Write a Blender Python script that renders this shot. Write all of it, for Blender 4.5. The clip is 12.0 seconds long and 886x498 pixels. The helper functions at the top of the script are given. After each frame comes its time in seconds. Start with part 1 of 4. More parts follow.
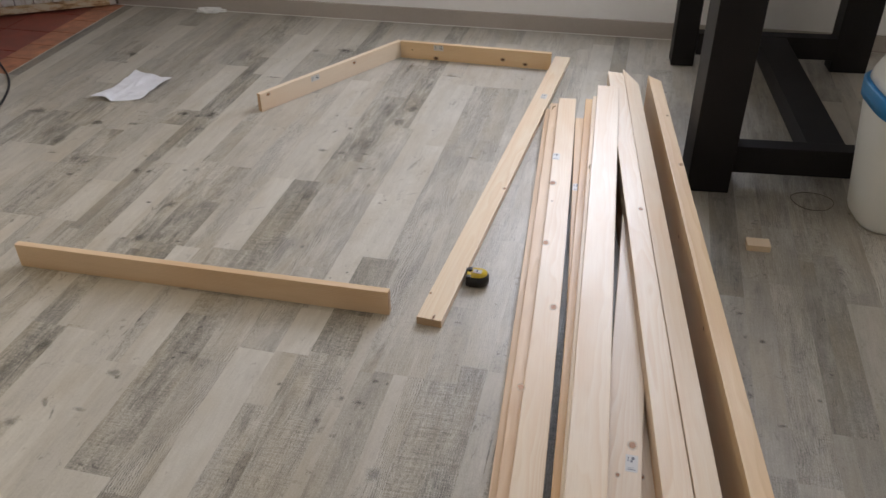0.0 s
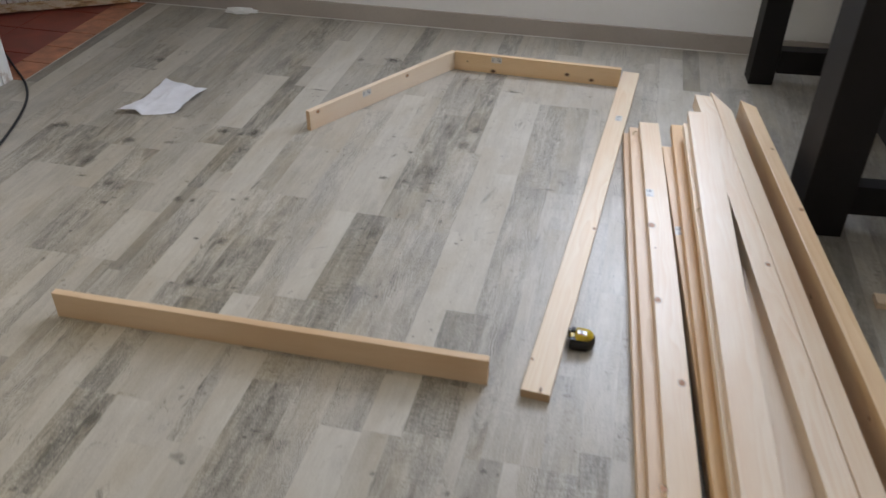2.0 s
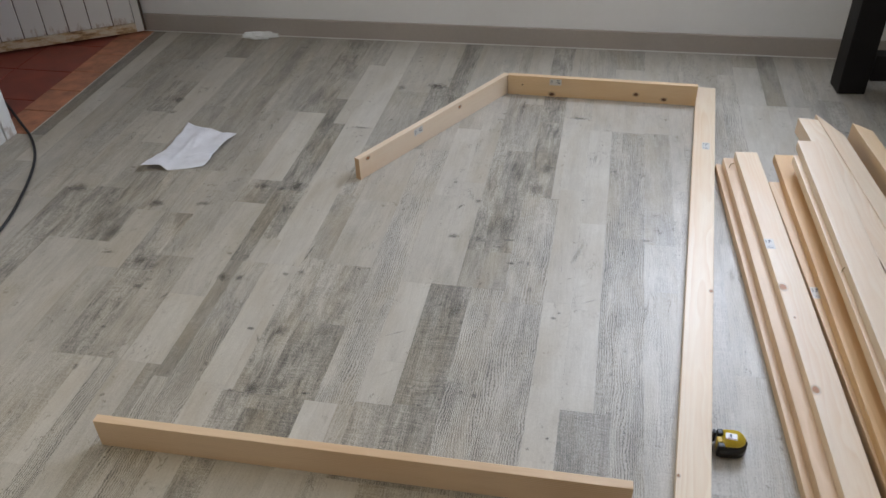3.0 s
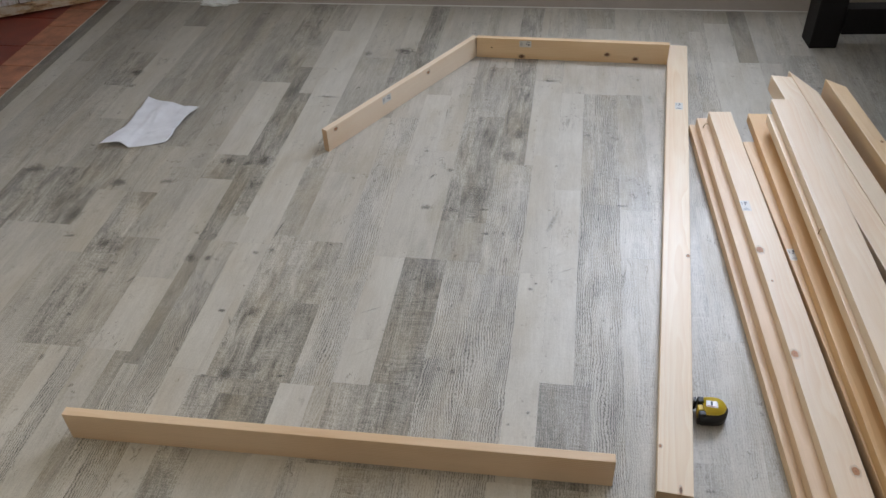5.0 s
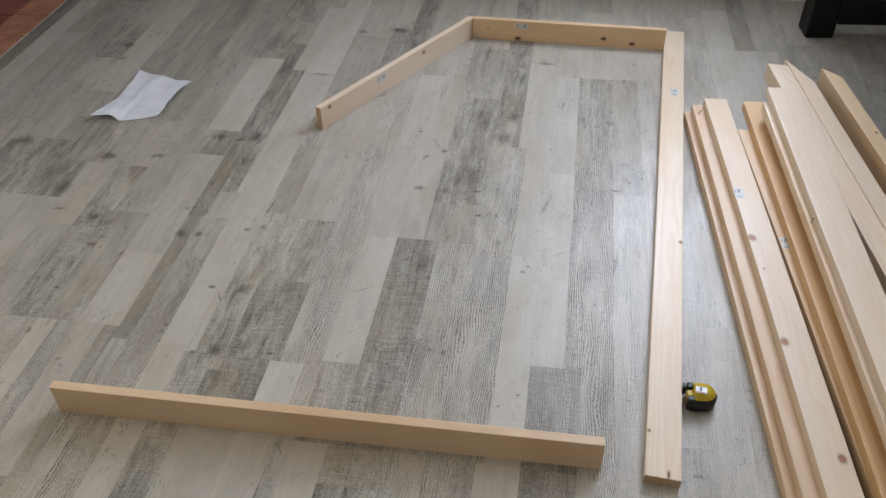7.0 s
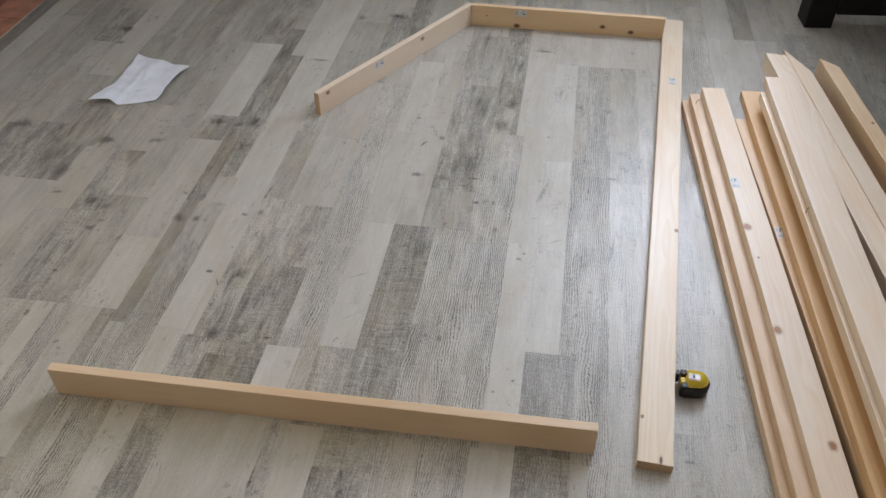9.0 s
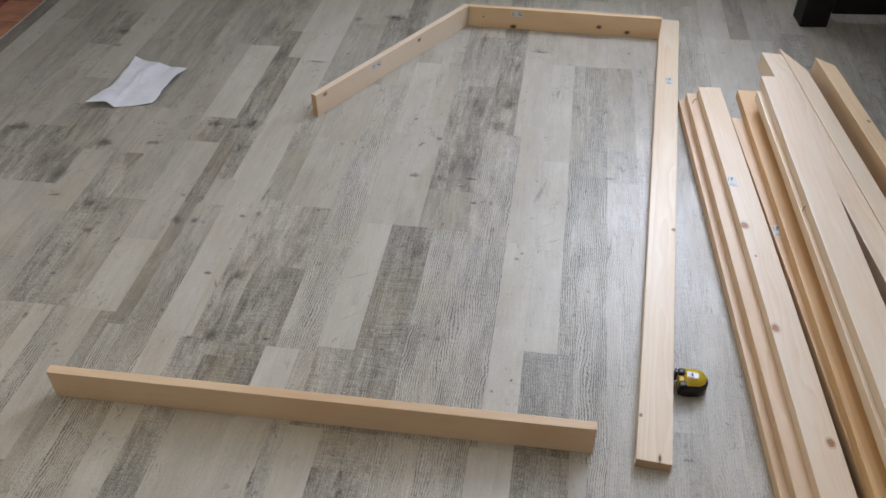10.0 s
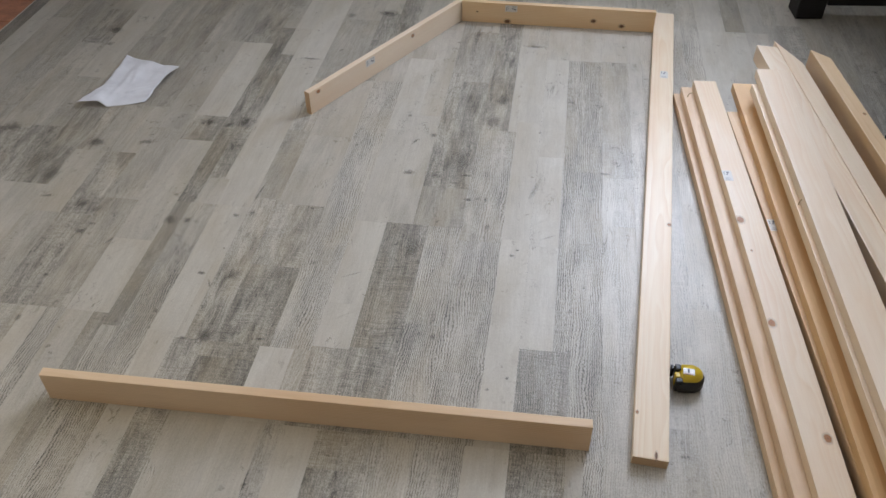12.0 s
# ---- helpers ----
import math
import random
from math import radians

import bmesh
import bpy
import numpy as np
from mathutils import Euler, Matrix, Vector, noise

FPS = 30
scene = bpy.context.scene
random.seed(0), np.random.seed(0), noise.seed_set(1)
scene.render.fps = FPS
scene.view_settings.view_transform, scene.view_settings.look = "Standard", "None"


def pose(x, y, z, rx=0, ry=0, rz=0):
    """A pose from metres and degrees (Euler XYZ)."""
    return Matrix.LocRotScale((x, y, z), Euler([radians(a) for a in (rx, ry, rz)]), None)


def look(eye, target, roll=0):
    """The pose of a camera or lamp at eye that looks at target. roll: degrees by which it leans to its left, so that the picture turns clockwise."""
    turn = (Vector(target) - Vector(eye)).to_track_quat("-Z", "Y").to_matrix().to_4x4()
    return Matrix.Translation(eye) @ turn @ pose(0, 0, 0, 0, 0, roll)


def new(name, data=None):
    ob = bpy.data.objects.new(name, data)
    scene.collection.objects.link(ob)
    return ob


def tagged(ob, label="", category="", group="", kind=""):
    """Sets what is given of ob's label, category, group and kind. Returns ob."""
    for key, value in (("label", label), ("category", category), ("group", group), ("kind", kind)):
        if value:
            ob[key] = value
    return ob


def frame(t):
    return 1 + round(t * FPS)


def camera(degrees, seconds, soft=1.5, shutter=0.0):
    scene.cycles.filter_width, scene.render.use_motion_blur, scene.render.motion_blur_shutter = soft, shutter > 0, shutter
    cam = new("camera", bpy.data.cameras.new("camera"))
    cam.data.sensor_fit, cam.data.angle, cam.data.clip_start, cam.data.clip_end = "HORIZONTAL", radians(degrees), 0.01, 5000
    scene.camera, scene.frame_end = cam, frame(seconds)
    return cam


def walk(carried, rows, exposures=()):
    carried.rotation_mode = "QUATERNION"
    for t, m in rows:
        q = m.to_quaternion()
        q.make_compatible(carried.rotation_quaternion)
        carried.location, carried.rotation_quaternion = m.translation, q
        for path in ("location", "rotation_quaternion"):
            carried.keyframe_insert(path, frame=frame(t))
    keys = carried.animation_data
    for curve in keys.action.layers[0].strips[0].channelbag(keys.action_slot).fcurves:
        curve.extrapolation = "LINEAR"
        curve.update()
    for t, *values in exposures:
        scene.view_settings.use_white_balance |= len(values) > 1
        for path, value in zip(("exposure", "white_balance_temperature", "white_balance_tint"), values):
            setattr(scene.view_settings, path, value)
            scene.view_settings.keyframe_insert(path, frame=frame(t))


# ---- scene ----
cam = camera(56.6, 12.0, shutter=0.4)
PATH = [
    (0, (0.826, -2.19, 1.63), (0.431, -0.592, 0.495), -0.7),
    (0.5, (0.806, -2.222, 1.672), (0.375, -0.627, 0.546), -0.7),
    (1, (0.783, -2.215, 1.686), (0.318, -0.627, 0.562), -0.7),
    (1.5, (0.629, -2.154, 1.644), (0.246, -0.56, 0.498), 0.7),
    (2, (0.413, -1.893, 1.61), (0.055, -0.305, 0.449), 0.8),
    (2.5, (0.194, -1.633, 1.631), (-0.156, -0.055, 0.453), -0.0),
    (3, (0.031, -1.476, 1.611), (-0.313, 0.09, 0.415), -2.1),
    (3.2, (0.009, -1.438, 1.608), (-0.317, 0.112, 0.386), -2.2),
    (4.8, (0.022, -1.41, 1.605), (-0.253, 0.111, 0.334), -2.6),
    (5, (0.021, -1.413, 1.612), (-0.253, 0.103, 0.337), -2.7),
    (5.5, (0.016, -1.412, 1.607), (-0.253, 0.096, 0.321), -2.5),
    (6, (0.011, -1.404, 1.603), (-0.252, 0.099, 0.311), -2.2),
    (6.5, (0.01, -1.403, 1.602), (-0.241, 0.096, 0.302), -1.7),
    (7, (0.008, -1.412, 1.602), (-0.235, 0.083, 0.294), -0.8),
    (7.2, (0.015, -1.415, 1.593), (-0.229, 0.08, 0.287), -0.7),
    (8.8, (0.01, -1.42, 1.605), (-0.223, 0.056, 0.276), -0.2),
    (9, (0.013, -1.422, 1.606), (-0.222, 0.054, 0.276), -0.2),
    (9.5, (0.016, -1.421, 1.608), (-0.219, 0.059, 0.283), -0.3),
    (10, (0.013, -1.427, 1.606), (-0.217, 0.052, 0.279), -0.4),
    (10.5, (0.017, -1.425, 1.604), (-0.209, 0.052, 0.275), -0.4),
    (11, (0.013, -1.417, 1.599), (-0.192, 0.062, 0.268), 0.1),
    (11.5, (0.015, -1.416, 1.599), (-0.222, 0.054, 0.265), -1.3),
    (12, (0.023, -1.411, 1.604), (-0.203, 0.059, 0.268), -0.9),
]
walk(cam, [(t, look(eye, target, roll)) for t, eye, target, roll in PATH], ((0.0, 0.05, 6750, 13), (1.0, 0.02, 6600, 12), (3.0, -0.03, 6350, 10), (12.0, -0.03, 6350, 11)))

import functools

# ---- world and light ----
world = bpy.data.worlds.new("world")
scene.world = world
world.use_nodes = True
wn = world.node_tree
sky = wn.nodes.new("ShaderNodeTexSky")
sky.sky_type = "NISHITA"
sky.sun_disc = False
sky.sun_elevation, sky.sun_rotation = radians(42), radians(25)
wn.nodes["Background"].inputs[1].default_value = 0.1
wn.links.new(sky.outputs[0], wn.nodes["Background"].inputs[0])


def area_light(name, m, width, height, watts, color):
    data = bpy.data.lights.new(name, "AREA")
    data.shape, data.size, data.size_y = "RECTANGLE", width, height
    data.energy, data.color = watts, color
    ob = new(name, data)
    ob.matrix_world = m
    return ob


# daylight in the far window's opening; added warm fill in an unseen side window
WIN_X0, WIN_X1, WIN_Z0, WIN_Z1 = 0.2, 2.1, 1.05, 2.5
SIDE_Y = -1.3
area_light("window_daylight", look(((WIN_X0 + WIN_X1) / 2, 2.44, (WIN_Z0 + WIN_Z1) / 2), ((WIN_X0 + WIN_X1) / 2 - 0.25, 0.0, (WIN_Z0 + WIN_Z1) / 2)), 1.75, 1.35, 106, (0.765, 0.845, 1.0))
area_light("side_daylight", look((-2.45, SIDE_Y + 0.8, 1.65), (0.0, SIDE_Y + 0.8, 1.0)), 1.45, 1.2, 13.5, (1.0, 0.865, 0.58))


# ---- materials ----
class Nodes:
    """A short way to write a node material."""

    def __init__(self, name):
        self.m = bpy.data.materials.new(name)
        self.m.use_nodes = True
        self.t = self.m.node_tree
        self.bsdf = self.t.nodes["Principled BSDF"]

    def add(self, kind, **inputs):
        n = self.t.nodes.new("ShaderNode" + kind)
        for key, value in inputs.items():
            self.put(n.inputs[key.replace("_", " ")], value)
        return n

    def put(self, socket, value):
        if isinstance(value, bpy.types.NodeSocket):
            self.t.links.new(value, socket)
        else:
            socket.default_value = value

    def math(self, op, a, b=0.0):
        n = self.t.nodes.new("ShaderNodeMath")
        n.operation = op
        self.put(n.inputs[0], a)
        self.put(n.inputs[1], b)
        return n.outputs[0]

    def vec(self, op, a, b=(0, 0, 0)):
        n = self.t.nodes.new("ShaderNodeVectorMath")
        n.operation = op
        self.put(n.inputs[0], a)
        self.put(n.inputs[1], b)
        return n.outputs[0]

    def noise(self, v, scale, detail=4.0, rough=0.55, distortion=0.0):
        n = self.add("TexNoise", Vector=v, Scale=scale, Detail=detail, Roughness=rough, Distortion=distortion)
        return n.outputs["Fac"]

    def ramp(self, fac, *stops):
        n = self.t.nodes.new("ShaderNodeValToRGB")
        el = n.color_ramp.elements
        while len(el) < len(stops):
            el.new(0.5)
        for e, (pos, col) in zip(el, stops):
            e.position = pos
            e.color = (*col, 1) if isinstance(col, tuple) else (col, col, col, 1)
        self.put(n.inputs[0], fac)
        return n.outputs[0]

    def mix(self, fac, a, b, blend="MIX"):
        n = self.t.nodes.new("ShaderNodeMix")
        n.data_type, n.blend_type = "RGBA", blend
        self.put(n.inputs[0], fac)
        for s, v in ((n.inputs[6], a), (n.inputs[7], b)):
            self.put(s, (*v, 1) if isinstance(v, tuple) else v)
        return n.outputs[2]

    def bump(self, height, strength, distance=0.001):
        n = self.add("Bump", Strength=strength, Distance=distance, Height=height)
        self.put(self.bsdf.inputs["Normal"], n.outputs[0])

    def done(self, color, rough, metal=0.0, spec=0.5):
        self.put(self.bsdf.inputs["Base Color"], (*color, 1) if isinstance(color, tuple) else color)
        self.put(self.bsdf.inputs["Roughness"], rough)
        self.put(self.bsdf.inputs["Metallic"], metal)
        self.put(self.bsdf.inputs["Specular IOR Level"], spec)
        return self.m


def place(n, scale=(1, 1, 1), wander=True, world_space=False):
    """Texture place of a thing in metres, shifted by its own random number."""
    if world_space:
        p = n.add("NewGeometry").outputs["Position"]
    else:
        p = n.add("TexCoord").outputs["Object"]
    if wander:
        r = n.math("MULTIPLY", n.add("ObjectInfo").outputs["Random"], 37.0)
        c = n.add("CombineXYZ", X=r, Y=r, Z=r).outputs[0]
        p = n.vec("ADD", p, c)
    return n.vec("MULTIPLY", p, scale)


def pine_material(name, light, dark, rough=0.5):
    n = Nodes(name)
    p = place(n, (1, 1, 1))
    rnd = n.add("ObjectInfo").outputs["Random"]
    xyz = n.add("SeparateXYZ", Vector=n.add("TexCoord").outputs["Object"])
    warp = n.math("SUBTRACT", n.noise(n.vec("MULTIPLY", p, (5, 0.9, 5)), 1.0, 3.0), 0.5)
    small = n.math("SUBTRACT", n.noise(n.vec("MULTIPLY", p, (16, 5, 16)), 1.0, 2.0), 0.5)
    bend = n.math("ADD", n.math("MULTIPLY", warp, 0.09), n.math("MULTIPLY", small, 0.012))
    cx = n.math("ADD", n.math("ADD", xyz.outputs[0], bend), n.math("MULTIPLY", n.math("SUBTRACT", rnd, 0.5), 0.09))
    cz = n.math("ADD", n.math("ADD", xyz.outputs[2], 0.035), n.math("ADD", n.math("MULTIPLY", warp, 0.05), n.math("MULTIPLY", n.math("FRACT", n.math("MULTIPLY", rnd, 7.3)), 0.05)))
    d = n.math("SQRT", n.math("ADD", n.math("MULTIPLY", cx, cx), n.math("MULTIPLY", cz, cz)))
    ring = n.math("FRACT", n.math("MULTIPLY", d, 170.0))
    ring = n.ramp(ring, (0.0, 0.0), (0.72, 0.75), (0.88, 1.0), (1.0, 0.0))
    fine = n.noise(n.vec("MULTIPLY", p, (420, 9, 420)), 1.0, 3.0, 0.7)
    cloud = n.noise(n.vec("MULTIPLY", p, (8, 2.0, 8)), 1.0, 3.0)
    fade = n.ramp(n.noise(n.vec("MULTIPLY", p, (12, 1.2, 12)), 1.0, 2.0), (0.36, 0.08), (0.7, 0.68))
    base = n.mix(n.math("MULTIPLY", ring, fade), light, dark)
    base = n.mix(n.ramp(fine, (0.45, 0.0), (0.8, 0.22)), base, tuple(c * 0.75 for c in dark))
    base = n.mix(n.ramp(cloud, (0.45, 0.0), (0.8, 0.5)), base, tuple(c * k for c, k in zip(dark, (1.04, 0.96, 0.88))))
    own = n.math("FRACT", n.math("MULTIPLY", rnd, 13.7))
    wash = n.math("ADD", n.math("MULTIPLY", own, 0.55), n.math("MULTIPLY", n.math("SUBTRACT", n.noise(n.vec("MULTIPLY", p, (3, 1.1, 3)), 1.0, 2.0), 0.5), 1.4))
    base = n.mix(1.0, base, n.ramp(wash, (0.0, (0.98, 0.975, 1.0)), (0.4, (1.0, 1.0, 1.0)), (0.9, (1.0, 0.965, 0.87))), "MULTIPLY")
    n.bump(n.math("ADD", n.math("MULTIPLY", ring, 0.4), n.math("MULTIPLY", fine, 0.6)), 0.14, 0.0005)
    r = n.math("ADD", n.math("MULTIPLY", cloud, 0.16), rough - 0.08)
    return n.done(base, r, 0.0, 0.5)


PINE = pine_material("pine", (0.80, 0.662, 0.495), (0.70, 0.485, 0.29), 0.38)
# yellower pine for shaded boards, with warm bounced light in its colour
PINE_BOUNCE = pine_material("pine_bounce", (0.76, 0.56, 0.34), (0.61, 0.375, 0.18), 0.40)
# pale wood coloured orange for the bounce light in the pile's shade
PINE_BOUNCE_RED = pine_material("pine_bounce_red", (0.74, 0.495, 0.25), (0.52, 0.265, 0.09), 0.40)
# darker pine: the dim warm light on shaded faces is mixed into the colour
PINE_BOUNCE_AMBER = pine_material("pine_bounce_amber", (0.755, 0.562, 0.37), (0.56, 0.35, 0.18), 0.42)
END_GRAIN = pine_material("pine_end_grain", (0.52, 0.36, 0.22), (0.34, 0.21, 0.115), 0.6)


def knot_material(name, heart, flesh, halo=(0.56, 0.325, 0.17)):
    """A knot: a dark eye that melts into the wood around it, its halo drawn out along the grain."""
    n = Nodes(name)
    p = n.add("TexCoord").outputs["Object"]
    d = n.add("VectorMath")
    d.operation = "LENGTH"
    n.put(d.inputs[0], p)
    lump = n.noise(n.add("NewGeometry").outputs["Position"], 90.0, 3.0)
    f = n.math("ADD", d.outputs["Value"], n.math("MULTIPLY", n.math("SUBTRACT", lump, 0.5), 0.4))
    c = n.ramp(f, (0.0, heart), (0.2, flesh), (0.36, tuple((a + b) / 2 for a, b in zip(heart, flesh))), (0.42, halo), (1.0, halo))
    n.put(n.bsdf.inputs["Alpha"], n.ramp(f, (0.0, 0.95), (0.4, 0.85), (0.5, 0.32), (0.85, 0.0)))
    return n.done(c, 0.45)


KNOT = knot_material("knot", (0.23, 0.09, 0.038), (0.44, 0.205, 0.088), (0.60, 0.33, 0.155))
KNOT_DARK = knot_material("dark_knot", (0.07, 0.035, 0.022), (0.16, 0.08, 0.045))


def floor_material():
    """Grey weathered-oak vinyl: the object's colour carries the print's tone (r), sawn lines (g), staining (b) and saw chatter across (alpha)."""
    n = Nodes("floor_vinyl")
    info = n.add("ObjectInfo")
    sep = n.add("SeparateColor", Color=info.outputs["Color"])
    tone, sawn, stain, chatter = sep.outputs[0], sep.outputs[1], sep.outputs[2], info.outputs["Alpha"]
    p = place(n, (1, 1, 1), True, True)
    mid = lambda f, k: n.math("MULTIPLY", n.math("SUBTRACT", f, 0.5), k)
    plus = lambda *fs: functools.reduce(lambda x, y: n.math("ADD", x, y), fs)
    times = lambda *fs: functools.reduce(lambda x, y: n.math("MULTIPLY", x, y), fs)
    warp = n.noise(n.vec("MULTIPLY", p, (7, 1.6, 7)), 1.0, 3.0)
    w = n.add("CombineXYZ", X=n.math("MULTIPLY", warp, 0.06), Y=n.math("MULTIPLY", warp, 0.02), Z=0.0).outputs[0]
    q = n.vec("ADD", p, w)
    streak = n.noise(n.vec("MULTIPLY", q, (42, 2.6, 10)), 1.0, 5.0, 0.62)
    grain = n.noise(n.vec("MULTIPLY", q, (230, 13, 10)), 1.0, 4.0, 0.7)
    cloud = n.noise(n.vec("MULTIPLY", p, (10, 4, 10)), 1.0, 4.0, 0.6)
    blot = n.noise(n.vec("MULTIPLY", q, (34, 9, 10)), 1.0, 6.0, 0.72, 0.5)
    speck = n.noise(n.vec("MULTIPLY", p, (260, 170, 10)), 1.0, 3.0, 0.7)
    # chatter of the saw across the strip
    saw = n.noise(n.vec("MULTIPLY", q, (16, 230, 10)), 1.0, 3.0, 0.65)
    sawmask = n.ramp(n.noise(n.vec("MULTIPLY", p, (11, 7, 10)), 1.0, 3.0), (0.38, 0.15), (0.6, 1.0))
    # dark checks, pin knots and their blots
    check = n.noise(n.vec("MULTIPLY", q, (24, 6, 10)), 1.0, 4.0, 0.6, 0.8)
    check = n.ramp(n.math("ABSOLUTE", n.math("SUBTRACT", check, 0.5)), (0.0, 1.0), (0.014, 0.0))
    check = n.math("MULTIPLY", check, n.ramp(n.noise(n.vec("MULTIPLY", p, (12, 8, 10)), 1.0, 2.0), (0.57, 0.0), (0.69, 1.0)))
    spot = n.noise(n.vec("MULTIPLY", q, (52, 46, 10)), 1.0, 3.0, 0.6)
    spot = n.math("MULTIPLY", n.ramp(spot, (0.60, 0.0), (0.68, 1.0)), n.ramp(n.noise(n.vec("MULTIPLY", p, (8, 6, 10)), 1.0, 2.0), (0.55, 0.0), (0.66, 1.0)))
    # lines along the strip, wandering like the rings of a board and broken by the saw
    bend = mid(n.noise(n.vec("MULTIPLY", p, (9, 3.2, 10)), 1.0, 2.0), 0.055)
    jag = mid(n.noise(n.vec("MULTIPLY", p, (60, 130, 10)), 1.0, 2.0), 0.0075)
    xs = n.add("SeparateXYZ", Vector=p).outputs[0]
    ridge = n.math("FRACT", n.math("MULTIPLY", plus(xs, bend, jag), 165.0))
    ridge = n.ramp(ridge, (0.0, 0.0), (0.42, 0.12), (0.62, 1.0), (0.76, 0.9), (0.92, 0.0))
    patch = n.ramp(n.noise(n.vec("MULTIPLY", p, (18, 4, 10)), 1.0, 3.0), (0.34, 0.2), (0.6, 1.0))
    broken = n.ramp(n.noise(n.vec("MULTIPLY", p, (90, 110, 10)), 1.0, 2.0), (0.34, 0.3), (0.6, 1.0))
    groove = times(ridge, patch, broken, plus(n.math("MULTIPLY", sawn, 0.95), 0.04))
    # the print's own staining
    dark = n.ramp(blot, (0.44, 0.0), (0.70, 1.0))
    smudge = n.noise(n.vec("MULTIPLY", q, (20, 4.5, 10)), 1.0, 7.0, 0.70, 0.9)
    smudge = n.ramp(smudge, (0.56, 0.0), (0.74, 0.5))
    faint = n.noise(n.vec("MULTIPLY", n.add("VectorRotate", Vector=p, Angle=0.9).outputs[0], (60, 6, 10)), 1.0, 3.0, 0.6)
    faint = n.math("MULTIPLY", n.ramp(faint, (0.62, 0.0), (0.72, 1.0)), n.ramp(cloud, (0.5, 0.0), (0.66, 1.0)))
    coarse = plus(n.math("MULTIPLY", sawn, 0.35), n.math("MULTIPLY", stain, 0.6), n.math("MULTIPLY", chatter, 0.8), 0.5)
    fines = n.math("MULTIPLY", plus(mid(streak, 0.46), mid(grain, 0.52), mid(speck, 0.66)), coarse)
    v = plus(tone, n.math("MULTIPLY", mid(cloud, 0.75), plus(0.5, n.math("MULTIPLY", stain, 0.5))), fines, n.math("MULTIPLY", sawn, 0.12), n.math("MULTIPLY", stain, 0.03),
             times(mid(saw, 0.95), sawmask, plus(chatter, 0.10)))
    for f, k in ((groove, 0.68), (n.math("MULTIPLY", dark, plus(n.math("MULTIPLY", stain, 0.20), 0.02)), 1.0), (check, 0.40), (spot, 0.34), (faint, 0.12),
                 (n.math("MULTIPLY", smudge, plus(0.2, n.math("MULTIPLY", stain, 0.62))), 1.0)):
        v = n.math("SUBTRACT", v, n.math("MULTIPLY", f, k))
    col = n.ramp(v, (0.0, (0.104, 0.095, 0.080)), (0.3, (0.255, 0.232, 0.193)), (0.62, (0.462, 0.424, 0.360)), (1.0, (0.66, 0.627, 0.558)))
    hue = n.noise(n.vec("MULTIPLY", p, (9, 3, 5)), 1.0, 3.0)
    col = n.mix(n.ramp(hue, (0.48, 0.0), (0.68, 0.6)), col, n.mix(0.5, col, (0.36, 0.29, 0.19)))
    col = n.mix(n.ramp(hue, (0.3, 0.25), (0.48, 0.0)), col, n.mix(0.4, col, (0.33, 0.31, 0.33)))
    h = plus(n.math("MULTIPLY", speck, 0.3), n.math("MULTIPLY", times(saw, sawmask, chatter), 0.9), n.math("MULTIPLY", groove, -1.7), n.math("MULTIPLY", check, -0.8))
    n.bump(h, 0.75, 0.0009)
    return n.done(col, n.math("ADD", 0.25, n.math("MULTIPLY", grain, 0.18)), 0.0, 0.5)


FLOOR = floor_material()


def plain_material(name, color, rough=0.5, metal=0.0, vary=0.12, scale=6.0, relief=0.1, spec=0.5):
    n = Nodes(name)
    p = place(n)
    big = n.noise(p, scale, 4.0)
    small = n.noise(p, scale * 22, 3.0)
    f = n.math("ADD", n.math("MULTIPLY", big, 0.7), n.math("MULTIPLY", small, 0.3))
    col = n.ramp(f, (0.3, tuple(c * (1 - vary) for c in color)), (0.7, tuple(min(1, c * (1 + vary)) for c in color)))
    n.bump(small, relief, 0.0006)
    return n.done(col, n.math("ADD", rough - 0.05, n.math("MULTIPLY", big, 0.1)), metal, spec)


WALL = plain_material("wall_paint", (0.84, 0.835, 0.83), 0.85, 0, 0.03, 2.0, 0.25)
# cream picked to warm the light bounced by the two unseen walls
BOUNCE_CREAM = plain_material("bounce_cream", (0.64, 0.56, 0.445), 0.85, 0, 0.03, 2.0, 0.25)
CEILING = plain_material("ceiling_paint", (0.80, 0.80, 0.79), 0.9, 0, 0.02)
BASEBOARD = plain_material("baseboard_laminate", (0.41, 0.365, 0.325), 0.45, 0, 0.08, 3.0)
PALE_JOINT = plain_material("pale_joint", (0.52, 0.46, 0.40), 0.55, 0, 0.3, 12.0)
UNDERLAY = plain_material("joint_shadow_grey", (0.09, 0.085, 0.08), 0.8)
DARKWOOD = plain_material("espresso_wood", (0.010, 0.0085, 0.009), 0.55, 0, 0.25, 9.0, 0.1, 0.25)
PAPER = plain_material("white_paper", (0.74, 0.74, 0.78), 0.75, 0, 0.085, 17.0)
SCRAP = plain_material("soft_white_paper", (0.86, 0.86, 0.84), 0.8, 0, 0.03, 9.0)
LABEL = plain_material("label_paper", (0.63, 0.60, 0.56), 0.4, 0, 0.02)
GREY_INK = plain_material("grey_print", (0.17, 0.17, 0.18), 0.5)
INK = plain_material("ink", (0.06, 0.07, 0.09), 0.5)
CABLE = plain_material("black_rubber", (0.018, 0.018, 0.02), 0.55)
CORD = plain_material("brown_cord", (0.10, 0.075, 0.06), 0.7)
STEEL = plain_material("nail_steel", (0.22, 0.19, 0.17), 0.45, 0.8)
NAIL = plain_material("brassy_nail", (0.34, 0.24, 0.12), 0.4, 0.7)
